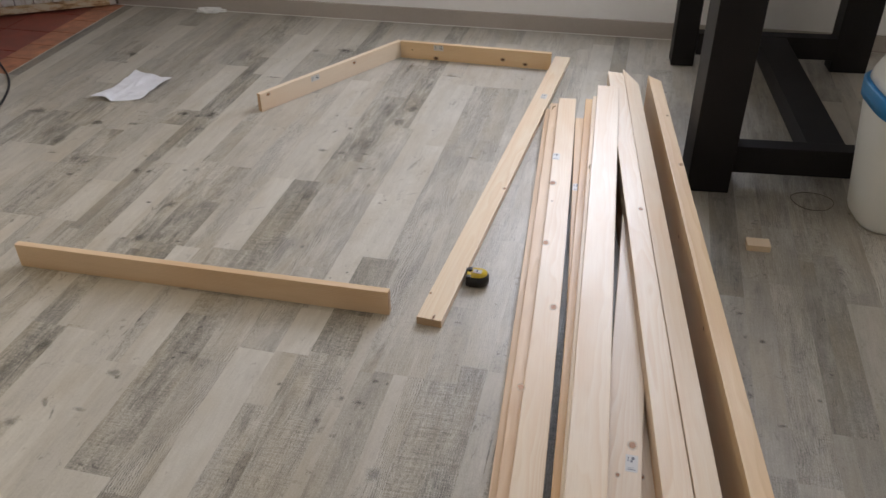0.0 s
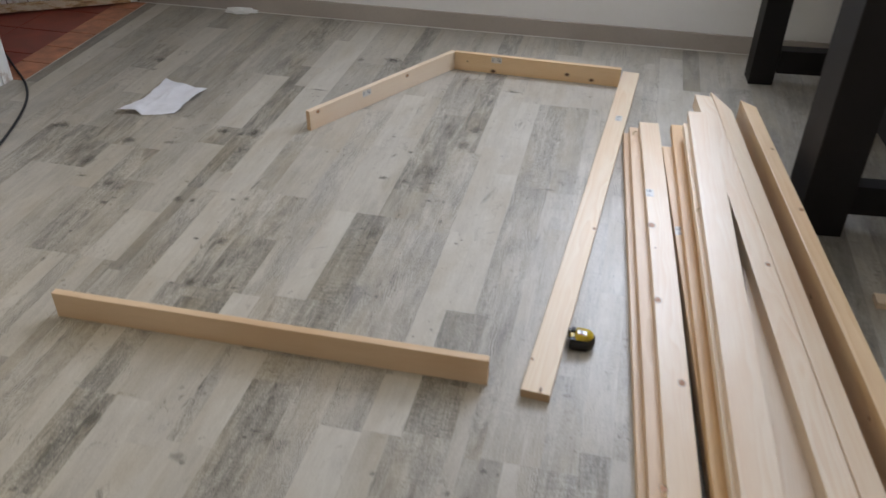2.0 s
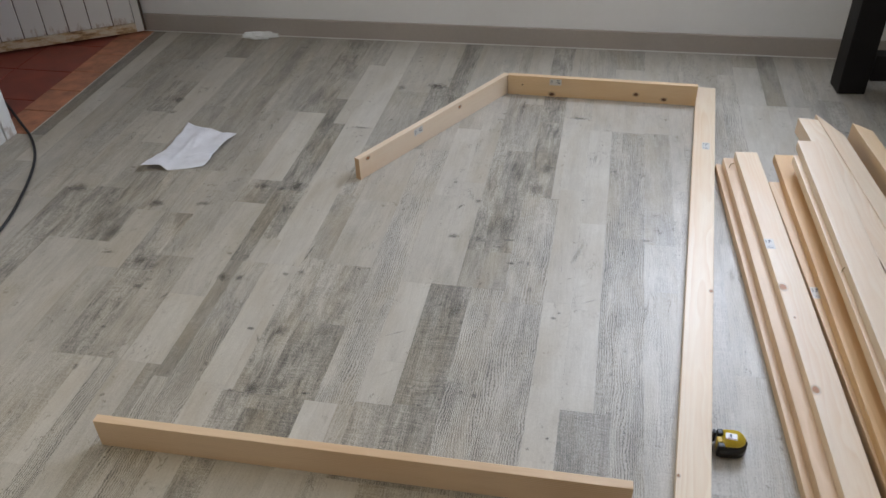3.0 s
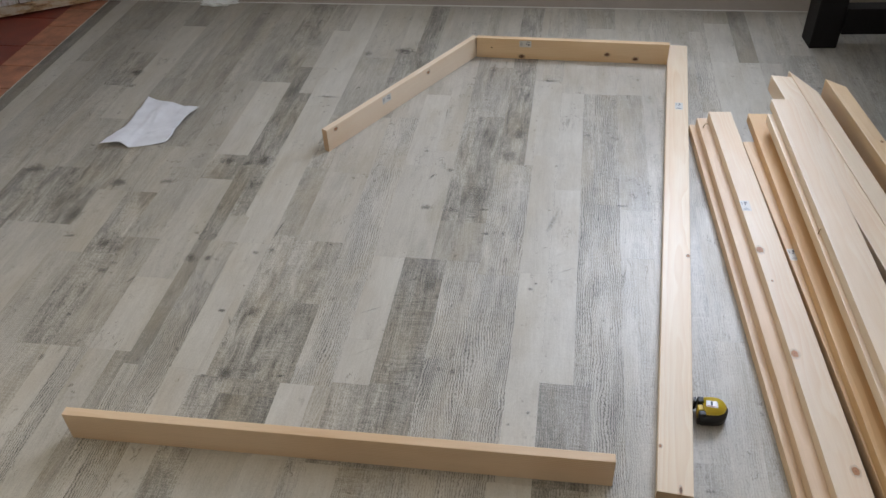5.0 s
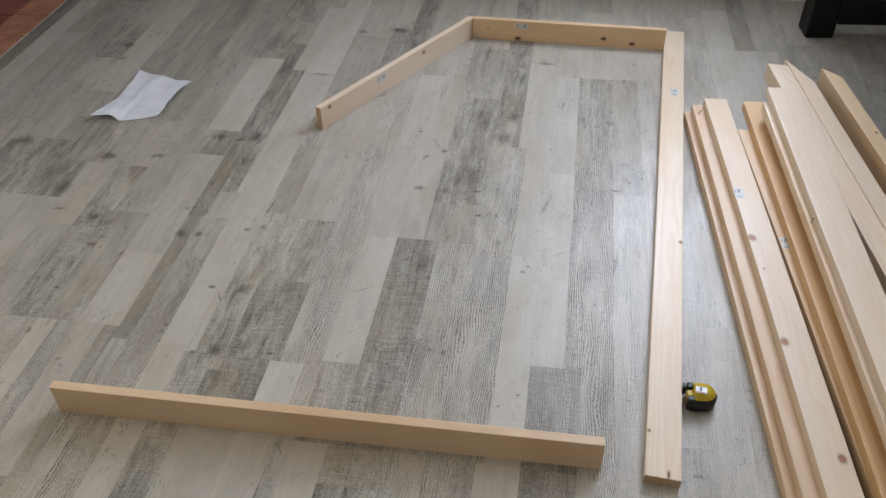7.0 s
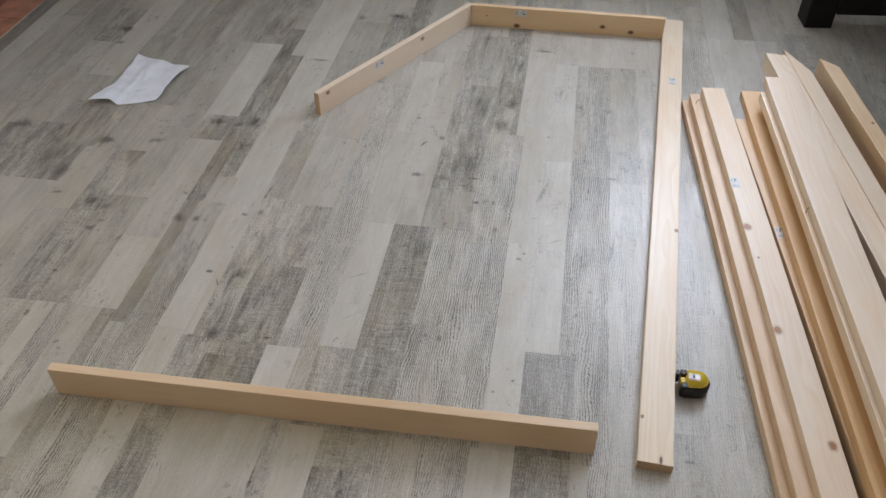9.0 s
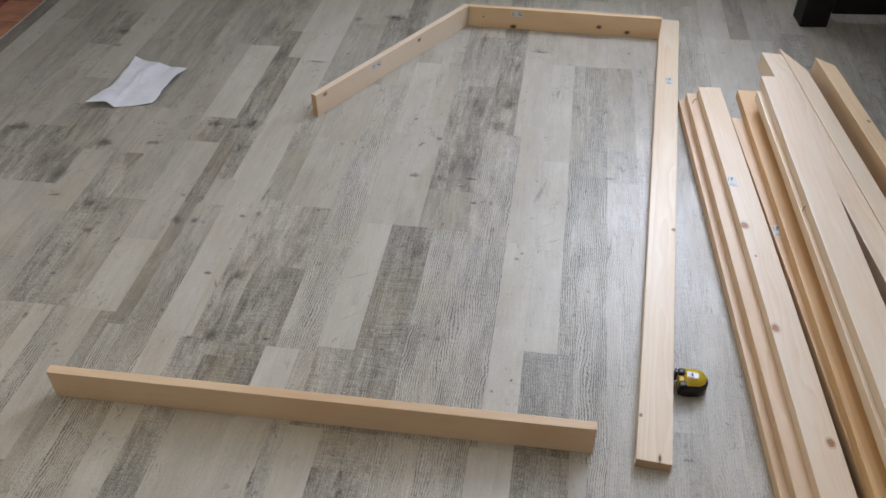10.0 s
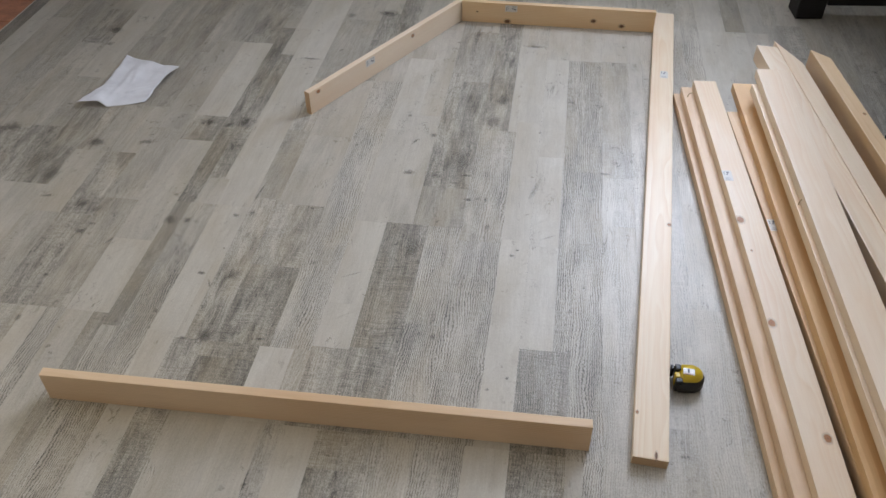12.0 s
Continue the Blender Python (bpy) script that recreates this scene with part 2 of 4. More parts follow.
PLASTIC_WHITE = plain_material("white_plastic", (0.72, 0.73, 0.71), 0.32, 0, 0.02)
PLASTIC_BLUE = plain_material("blue_plastic", (0.03, 0.22, 0.50), 0.35, 0, 0.04)
TAPE_YELLOW = plain_material("yellow_plastic", (0.56, 0.39, 0.02), 0.3, 0, 0.12)
TAPE_BLACK = plain_material("black_grip", (0.008, 0.008, 0.009), 0.38, 0, 0.1, 30)
TAPE_RED = plain_material("red_print", (0.35, 0.06, 0.04), 0.4)
TAPE_LABEL = plain_material("foil_label", (0.45, 0.44, 0.42), 0.3, 0.3, 0.35, 60.0)
TILE = plain_material("terracotta", (0.47, 0.20, 0.11), 0.55, 0, 0.42, 14.0, 0.2)
TILE_DARK = plain_material("dark_red_tile", (0.28, 0.058, 0.034), 0.42, 0, 0.3, 8.0, 0.2)
GROUT = plain_material("grout", (0.22, 0.17, 0.14), 0.9)
DOOR_WHITE = plain_material("old_white_paint", (0.74, 0.73, 0.70), 0.5, 0, 0.05, 5.0)
GLASS_M = Nodes("window_glass")
GLASS_M.put(GLASS_M.bsdf.inputs["Transmission Weight"], 1.0)
GLASS = GLASS_M.done((0.95, 0.97, 0.97), 0.02)


def worn_wood_material():
    n = Nodes("worn_painted_wood")
    p = place(n)
    f = n.noise(n.vec("MULTIPLY", p, (9, 9, 30)), 1.0, 5.0, 0.7)
    col = n.ramp(f, (0.36, (0.22, 0.12, 0.06)), (0.46, (0.55, 0.38, 0.20)), (0.56, (0.70, 0.62, 0.48)))
    return n.done(col, 0.6)


WORN = worn_wood_material()


def door_board_material():
    n = Nodes("dirty_white_board")
    p = place(n)
    z = n.add("SeparateXYZ", Vector=n.add("TexCoord").outputs["Object"]).outputs[2]
    grime = n.noise(n.vec("MULTIPLY", p, (34, 34, 12)), 1.0, 5.0, 0.7)
    low = n.ramp(z, (0.045, 1.0), (0.10, 0.3), (0.3, 0.0))
    f = n.ramp(n.math("ADD", grime, n.math("MULTIPLY", low, 0.22)), (0.68, 0.0), (0.86, 0.8))
    col = n.mix(f, (0.80, 0.80, 0.78), (0.33, 0.21, 0.11))
    return n.done(col, 0.5)


DOOR_BOARD = door_board_material()
GROOVE = plain_material("dirty_groove", (0.10, 0.075, 0.055), 0.8, 0, 0.4, 9.0)


# ---- mesh helpers ----
def box_bm(x0, x1, y0, y1, z0, z1, bevel=0.0, segments=2):
    bm = bmesh.new()
    bmesh.ops.create_cube(bm, size=1.0)
    bmesh.ops.scale(bm, vec=(x1 - x0, y1 - y0, z1 - z0), verts=bm.verts)
    bmesh.ops.translate(bm, vec=((x0 + x1) / 2, (y0 + y1) / 2, (z0 + z1) / 2), verts=bm.verts)
    if bevel:
        bmesh.ops.bevel(bm, geom=bm.edges[:], offset=bevel, segments=segments, affect="EDGES", profile=0.6)
    return bm


def mesh_object(name, bm, material, smooth=False):
    me = bpy.data.meshes.new(name)
    bmesh.ops.recalc_face_normals(bm, faces=bm.faces[:])
    bm.to_mesh(me)
    bm.free()
    me.materials.append(material)
    if smooth:
        for f in me.polygons:
            f.use_smooth = True
    return new(name, me)


def part(name, bm, material, parent, label="", smooth=False, m=None):
    ob = mesh_object(name, bm, material, smooth)
    ob.parent = parent
    if m is not None:
        ob.matrix_basis = m
    return tagged(ob, label)


def structure(name, bm, material, label):
    return tagged(mesh_object(name, bm, material), label, name.split("_")[0], kind="structure")


def wire(name, points, radius, material, closed=False, parent=None):
    """A round wire or cable through the given places, as a mesh."""
    cu = bpy.data.curves.new(name, "CURVE")
    cu.dimensions, cu.bevel_depth, cu.bevel_resolution, cu.resolution_u = "3D", radius, 2, 8
    sp = cu.splines.new("NURBS")
    sp.points.add(len(points) - 1)
    for q, co in zip(sp.points, points):
        q.co = (*co, 1)
    sp.use_endpoint_u, sp.use_cyclic_u, sp.order_u = not closed, closed, 4
    tmp = new("tmp_curve", cu)
    me = bpy.data.meshes.new_from_object(tmp.evaluated_get(bpy.context.evaluated_depsgraph_get()))
    bpy.data.objects.remove(tmp)
    me.materials.clear()
    me.materials.append(material)
    for f in me.polygons:
        f.use_smooth = True
    ob = new(name, me)
    ob.parent = parent
    return ob


# ---- room ----
X0, X1, Y0, Y1, ZC = -2.36, 3.3, -3.5, 2.333, 2.65
YF = 2.41
# the far wall stands a little askew
ASKEW = pose(0, Y1, 0, 0, 0, 1.3) @ pose(0, -Y1, 0)
DOOR_Y0, DOOR_Y1 = 1.15, 2.26


def wall_back():
    bm = bmesh.new()
    for x0, x1, z0, z1 in ((X0 - 2.2, WIN_X0, 0, ZC), (WIN_X1, X1 + 0.2, 0, ZC), (WIN_X0, WIN_X1, 0, WIN_Z0), (WIN_X0, WIN_X1, WIN_Z1, ZC)):
        b = box_bm(x0, x1, Y1, Y1 + 0.25, z0 - 0.02, z1)
        me = bpy.data.meshes.new("tmp")
        b.to_mesh(me)
        b.free()
        bm.from_mesh(me)
        bpy.data.meshes.remove(me)
    structure("wall_north", bm, WALL, "plain white painted wall with a window").matrix_world = ASKEW


def window_far():
    root = tagged(new("window_1"), "white framed window letting daylight in", "window", kind="structure")
    root.matrix_world = ASKEW
    y = Y1 + 0.17
    for name, x0, x1, z0, z1 in (("window_frame", WIN_X0, WIN_X0 + 0.06, WIN_Z0, WIN_Z1), ("window_frame", WIN_X1 - 0.06, WIN_X1, WIN_Z0, WIN_Z1),
                                 ("window_frame", WIN_X0 + 0.06, WIN_X1 - 0.06, WIN_Z0, WIN_Z0 + 0.06), ("window_frame", WIN_X0 + 0.06, WIN_X1 - 0.06, WIN_Z1 - 0.06, WIN_Z1)):
        part(name, box_bm(x0, x1, y, y + 0.05, z0, z1, 0.004), DOOR_WHITE, root)
    pane = part("pane", box_bm(WIN_X0 + 0.06, WIN_X1 - 0.06, y + 0.02, y + 0.026, WIN_Z0 + 0.06, WIN_Z1 - 0.06), GLASS, root)
    pane.visible_shadow = False
    part("window_sill", box_bm(WIN_X0 - 0.03, WIN_X1 + 0.03, Y1 - 0.03, y, WIN_Z0 - 0.03, WIN_Z0 - 0.001, 0.004), DOOR_WHITE, root)


wall_back()
window_far()
structure("wall_south", box_bm(X0 - 2.2, X1 + 0.2, Y0 - 0.25, Y0, -0.02, ZC), BOUNCE_CREAM, "plain unseen wall, cream to warm the bounced light")
structure("wall_east", box_bm(X1, X1 + 0.2, Y0, YF + 0.02, -0.02, ZC), BOUNCE_CREAM, "plain unseen wall, cream to warm the bounced light")


def wall_left():
    bm = bmesh.new()
    for y0, y1, z0, z1 in ((Y0, SIDE_Y, -0.02, ZC), (SIDE_Y, SIDE_Y + 1.6, -0.02, 1.0), (SIDE_Y, SIDE_Y + 1.6, 2.3, ZC), (SIDE_Y + 1.6, DOOR_Y0, -0.02, ZC), (DOOR_Y0, DOOR_Y1, 2.08, ZC), (DOOR_Y1, Y1, -0.02, ZC)):
        b = box_bm(X0 - 0.22, X0, y0, y1, z0, z1)
        me = bpy.data.meshes.new("tmp")
        b.to_mesh(me)
        b.free()
        bm.from_mesh(me)
        bpy.data.meshes.remove(me)
    return structure("wall_west", bm, WALL, "white painted wall with a doorway to a tiled hall")


wall_left()


# unseen window, made up as an opening for the warm fill lamp
def added_side_window():
    root = tagged(new("window_added"), "unseen side window added to hold a warm fill light", "window", kind="structure")
    for y0, y1, z0, z1 in ((0, 0.06, 1.0, 2.3), (1.54, 1.6, 1.0, 2.3), (0.06, 1.54, 1.0, 1.06), (0.06, 1.54, 2.24, 2.3)):
        y0, y1 = y0 + SIDE_Y, y1 + SIDE_Y
        part("window_frame", box_bm(X0 - 0.19, X0 - 0.14, y0 + 0.001, y1 - 0.001, z0 + 0.001, z1 - 0.001, 0.004), DOOR_WHITE, root)
    pane = part("pane", box_bm(X0 - 0.17, X0 - 0.164, SIDE_Y + 0.06, SIDE_Y + 1.54, 1.06, 2.24), GLASS, root)
    pane.visible_shadow = False


added_side_window()
structure("wall_hall", box_bm(X0 - 2.4, X0 - 2.2, Y0, Y1, -0.02, ZC), WALL, "plain wall of the hall beyond the doorway")
structure("ceiling", box_bm(X0 - 2.4, X1 + 0.2, Y0 - 0.25, Y1 + 0.25, ZC, ZC + 0.1), CEILING, "plain white ceiling")
structure("baseboard", box_bm(X0 + 0.001, X1, Y1 - 0.016, Y1 - 0.001, 0.001, 0.091, 0.002), BASEBOARD, "taupe laminate baseboard along the wall").matrix_world = ASKEW
structure("trim", box_bm(X0 + 0.001, X1, Y1 - 0.021, Y1 - 0.0165, 0.0005, 0.005, 0.0015), DOOR_WHITE, "thin white bead of filler along the baseboard").matrix_world = ASKEW
structure("baseboard_west", box_bm(X0 + 0.001, X0 + 0.015, Y0, DOOR_Y0 - 0.07, 0.001, 0.1, 0.002), DOOR_WHITE, "pale painted baseboard beside the doorway")


def door_casing():
    root = tagged(new("door_1"), "white painted door casing of the open doorway", "door frame", kind="structure")
    for y0, y1, z0, z1 in ((DOOR_Y0 - 0.065, DOOR_Y0 - 0.002, 0.001, 2.14), (DOOR_Y0 - 0.002, DOOR_Y1, 2.082, 2.14)):
        part("casing", box_bm(X0 + 0.001, X0 + 0.02, y0, y1, z0, z1, 0.004), DOOR_BOARD, root)
    part("jamb", box_bm(X0 - 0.2, X0 - 0.001, DOOR_Y0 + 0.001, DOOR_Y0 + 0.02, 0.001, 2.08, 0.003), DOOR_WHITE, root)


door_casing()


def old_door():
    """A leaf of vertical white boards with a worn bottom rail, standing open."""
    root = tagged(new("plank_door"), "old white plank door with worn yellowed bottom rail, standing open", "door")
    w, h = 0.92, 2.02
    for i in range(2):
        x = (0.0, w - 0.035)[i]
        part("stile", box_bm(x, x + 0.035, -0.02, 0.02, 0.0, h, 0.003), DOOR_WHITE, root)
    part("bottom_rail", box_bm(0.035, w - 0.035, -0.018, 0.022, 0.0, 0.045, 0.003), WORN, root, "chipped yellowed bottom rail")
    n = 8
    step = (w - 0.07) / n
    for i in range(n):
        x = 0.035 + i * step
        part("board", box_bm(x + 0.0022, x + step - 0.0022, -0.012, 0.012, 0.046, h - 0.04, 0.006), DOOR_BOARD, root)
    part("core", box_bm(0.03, w - 0.03, -0.004, 0.004, 0.03, h - 0.03), GROOVE, root)
    part("hinge_edge", box_bm(-0.014, -0.001, -0.016, 0.016, 0.0, h, 0.003), GROOVE, root, "dark strip along the hinge edge")
    part("top_rail", box_bm(0.035, w - 0.035, -0.018, 0.02, h - 0.04, h, 0.003), DOOR_WHITE, root)
    root.matrix_world = pose(-2.335, 2.25, 0.012, 0, 0, 210.5)
    return root


old_door()


# ---- loose timber ----
def place_matrix(near, far, z_top, thickness):
    """A board's pose from the places of its near and far top centre; x across, y along, z up."""
    a, b = Vector((*near, z_top[0])), Vector((*far, z_top[1]))
    y = (b - a).normalized()
    x = y.cross(Vector((0, 0, 1))).normalized()
    z = x.cross(y)
    o = (a + b) / 2 - z * (thickness / 2)
    return Matrix((x, y, z)).transposed().to_4x4().copy(), o, (b - a).length


def knot_bm(seed):
    rnd = random.Random(seed)
    bm = bmesh.new()
    n = 18
    ring = [bm.verts.new((math.cos(6.2832 * i / n) * rnd.uniform(0.92, 1.1), math.sin(6.2832 * i / n) * rnd.uniform(0.92, 1.1), 0.0)) for i in range(n)]
    c = bm.verts.new((0, 0, 0.0))
    for i in range(n):
        bm.faces.new((ring[i], ring[(i + 1) % n], c))
    return bm


def board(label, near, far, z_top, width, thickness, material=PINE, group="", knots=(), stickers=(), bow=0.0, knot_skin=KNOT, slope=0.0, skew=0.0):
    """One sawn timber. knots: (side, across, along, size); stickers: (side, across, along). Side t is the top, f the face to -x, r the face to +x."""
    rot, o, length = place_matrix(near, far, z_top, thickness)
    bm = box_bm(-width / 2, width / 2, -length / 2, length / 2, -thickness / 2, thickness / 2, 0.0022, 2)
    for v in bm.verts:
        if v.co.z > 0:
            v.co.z -= slope * (v.co.x / width + 0.5)
        if v.co.y > 0:
            v.co.y += skew * v.co.x / width
    if bow:
        cuts = [e for e in bm.edges if abs(e.verts[0].co.y - e.verts[1].co.y) > length * 0.8]
        bmesh.ops.subdivide_edges(bm, edges=cuts, cuts=10)
        for v in bm.verts:
            v.co.x += bow * (1 - (2 * v.co.y / length) ** 2)
    ob = mesh_object("timber_board", bm, material)
    ob.data.materials.append(END_GRAIN)
    for f in ob.data.polygons:
        if abs(f.normal.y) > 0.9:
            f.material_index = 1
    ob.matrix_world = Matrix.Translation(o) @ rot
    tagged(ob, label, "timber", group)

    def side_pose(side, across, along, lift):
        if side == "t":
            return pose(across, along, thickness / 2 + lift)
        if side == "f":
            return pose(-width / 2 - lift, along, across, 0, -90, 0)
        return pose(width / 2 + lift, along, across, 0, 90, 0)

    for i, (side, across, along, size) in enumerate(knots):
        m = side_pose(side, across, along, 0.0004) @ Matrix.Diagonal((size * 1.4, size * 1.9, 1, 1))
        part("knot", knot_bm(i * 7 + int(length * 1000)), knot_skin, ob, "brown pine knot" if i == 0 else "", m=m)
    for side, across, along in stickers:
        st = part("sticker", box_bm(-0.014, 0.014, -0.025, 0.025, 0, 0.0003), LABEL, ob, "white printed sticker", m=side_pose(side, across, along, 0.0002))
        bars = bmesh.new()
        rnd = random.Random(int(along * 997) + 5)
        for x0, x1, y0, y1 in ((-0.010, -0.007, 0.004, 0.008), (-0.010, -0.007, 0.010, 0.014), (-0.003, 0.002, 0.002, 0.007), (-0.001, 0.006, 0.008, 0.015), (-0.009, 0.009, -0.0152, -0.0135), (-0.009, 0.005, -0.0108, -0.0098)):
            x0 += rnd.uniform(-0.001, 0.001)
            bars.faces.new([bars.verts.new(c) for c in ((x0, y0 * 1.3, 0.0005), (x1, y0 * 1.3, 0.0005), (x1, y1 * 1.3, 0.0005), (x0, y1 * 1.3, 0.0005))])
        part("print", bars, GREY_INK, st)
    return ob


T = 0.0312
FR = "boards of the laid-out frame"
# the frame laid out on the floor
board("pale pine board standing on edge across the floor", (-1.123, -0.298), (0.180, -0.276), (0.089, 0.089), 0.024, 0.089, PINE_BOUNCE_AMBER, FR)
long_board = board("long pale pine board lying flat on the floor", (0.3135, -0.31), (0.465, 1.905), (0.028, 0.028), 0.080, 0.028, PINE, FR,
      knots=(("t", 0.033, -0.282, 0.007), ("t", -0.034, -0.986, 0.005)), stickers=(("t", 0.006, 0.596),))
board("pale pine board standing on edge, butted to the long board", (-0.372, 1.799), (0.418, 1.789), (0.089, 0.089), 0.024, 0.089, PINE_BOUNCE, FR, knot_skin=KNOT_DARK,
      knots=(("r", -0.033, -0.204, 0.012), ("r", -0.009, 0.149, 0.011), ("r", -0.024, 0.265, 0.011), ("r", 0.003, -0.331, 0.004)), stickers=(("r", 0.024, -0.19),))
board("pale pine board standing on edge, set at an angle", (-0.826, 1.010), (-0.379, 1.806), (0.089, 0.089), 0.024, 0.089, PINE, FR,
      knots=(("r", 0.03, -0.411, 0.009), ("r", 0.023, 0.121, 0.009)), stickers=(("r", 0.022, -0.132),))

part("knot", box_bm(0.009, 0.0155, -1.1112, -1.1095, -0.012, 0.0132, 0.0005), KNOT_DARK, long_board)
part("knot", knot_bm(3), KNOT_DARK, long_board, m=pose(0.012, -1.0985, 0.0145) @ Matrix.Diagonal((0.0065, 0.021, 1, 1)))

# the stack of three thin boards
ST = "boards of the low stack"


def stack_board(label, xf, yf, xn, yn, z, width=0.08, thick=T - 0.0005, group=ST, **more):
    """A flat board by its left edge at the far and near ends."""
    h = width / 2
    zz = z if isinstance(z, tuple) else (z, z)
    return board(label, (xn + h, yn), (xf + h, yf), zz, width, thick, group=group, **more)


stack_board("pale pine board at the bottom of the low stack", 0.462, 1.26, 0.648, -1.36, T, material=PINE_BOUNCE_AMBER)
mid_board = stack_board("pale pine board in the middle of the low stack", 0.483, 1.255, 0.668, -1.36, 2 * T, material=PINE_BOUNCE_AMBER)
stack_board("pale knotty pine board on top of the low stack", 0.519, 1.25, 0.693, -1.36, 3 * T, 0.077, bow=0.008,
            knots=(("t", -0.021, 0.54, 0.014), ("t", -0.020, 0.14, 0.013), ("t", 0.026, -0.199, 0.012), ("t", -0.039, -0.551, 0.011), ("t", -0.015, 0.41, 0.004)), stickers=(("t", -0.058 + 0.0385, 0.749),))


def bent_nail(owner, x, y, z, lean):
    ob = wire("nail", ((x, y, z - 0.01), (x, y, z + 0.007), (x + 0.003 * lean, y + 0.003, z + 0.013), (x + 0.009 * lean, y + 0.005, z + 0.0145), (x + 0.014 * lean, y + 0.006, z + 0.013)), 0.0015, NAIL)
    ob.parent = owner
    ob.matrix_parent_inverse = owner.matrix_world.inverted()
    tagged(ob, "bent steel nail")


# the high pile
HP = "boards of the high pile"
for k in (1, 2):
    stack_board("pine board under the high pile", 0.622, 1.05, 0.832, -1.42, k * T, 0.085, group=HP, material=PINE_BOUNCE)
stack_board("pine board with a printed sticker, beside the low stack", 0.612, 1.06, 0.822, -1.42, 3 * T, 0.085, group=HP, material=PINE_BOUNCE, stickers=(("t", -0.027, 0.655),))
stack_board("pine board in the high pile, orange bounce light in its colour", 0.640, 1.193, 0.791, -1.40, 4 * T, 0.088, group=HP, material=PINE_BOUNCE_RED,
            knots=(("t", 0.02, 0.32, 0.013), ("t", 0.018, 1.01, 0.006)))
stack_board("pine board inside the high pile", 0.699, 1.08, 0.818, -1.36, 5 * T, 0.055, group=HP, material=PINE_BOUNCE)
upper_board = stack_board("pale pine board below the top of the high pile", 0.676, 1.086, 0.806, -1.36, 6 * T, 0.085, group=HP)
stack_board("wide pale pine board on top of the high pile", 0.689, 1.131, 0.812, -1.36, 7 * T, 0.090, group=HP)
bent_nail(mid_board, 0.500, 1.185, 2 * T, 1)
bent_nail(upper_board, 0.716, 0.45, 6 * T, 0.6)
for k in range(5):
    top = k == 4
    stack_board("pine board lying low between the beams", 0.852 if top else 0.862, 0.30 - 0.02 * k, 0.880 if top else 0.89, -1.4, (k + 1) * T, 0.088 if top else 0.05, group=HP,
                stickers=(("t", 0.02, -0.27),) if top else (), knots=(("t", 0.02, -0.215, 0.011), ("t", -0.01, -0.31, 0.006)) if top else ())
for k in range(4):
    stack_board("short pine board wedged beside the beams", 0.902, -0.56 + 0.01 * k, 1.006, -1.4, (k + 1) * T, 0.055, group=HP, knots=(("t", -0.008, 0.1, 0.007),) if k == 3 else ())
BM = "beams on edge"
stack_board("pale thick pine plank leaning along the top of the pile", 0.720, 1.317, 1.045, -1.36, (0.208, 0.206), 0.066, 0.058, group=BM, skew=-0.016, knots=(("t", 0.016, 0.2, 0.009),))
stack_board("pale pine beam standing on edge in the pile", 0.791, 1.283, 1.1135, -1.36, (0.213, 0.209), 0.058, 0.2085, group=BM, slope=0.006, skew=-0.15)
stack_board("pine beam on edge under the pale plank in the pile", 0.762, 1.0, 1.047, -1.36, 0.148, 0.062, 0.1475, group=BM, material=PINE_BOUNCE)
stack_board("pale pine beam on edge at the outside of the pile", 0.896, 1.268, 1.231, -1.36, (0.2132, 0.2132), 0.050, 0.2128, group=BM, material=PINE_BOUNCE, skew=-0.06, knots=(("t", 0.012, 0.95, 0.006), ("t", 0.014, 0.55, 0.009), ("f", 0.03, 0.2, 0.007), ("f", 0.06, -0.3, 0.007)))


# ---- tape measure ----
def d_outline(r, flat, n=20):
    """The D-shaped outline of a tape case: round towards +x, flat with clipped corners towards -x."""
    pts = [(0.004 + r * math.cos(a), r * math.sin(a)) for a in (math.pi * (i / (n - 1)) - math.pi / 2 for i in range(n))]
    return pts + [(-flat * 0.62, r), (-flat * 0.95, r * 0.76), (-flat, -r * 0.76), (-flat * 0.8, -r)]


def slab(outline, z0, z1, bevel):
    bm = bmesh.new()
    bm.faces.new([bm.verts.new((x, y, z0)) for x, y in outline])
    ext = bmesh.ops.extrude_face_region(bm, geom=bm.faces[:])
    bmesh.ops.translate(bm, vec=(0, 0, z1 - z0), verts=[v for v in ext["geom"] if isinstance(v, bmesh.types.BMVert)])
    bmesh.ops.bevel(bm, geom=[e for e in bm.edges if abs(e.verts[0].co.z - e.verts[1].co.z) < 1e-6], offset=bevel, segments=3, affect="EDGES")
    return bm


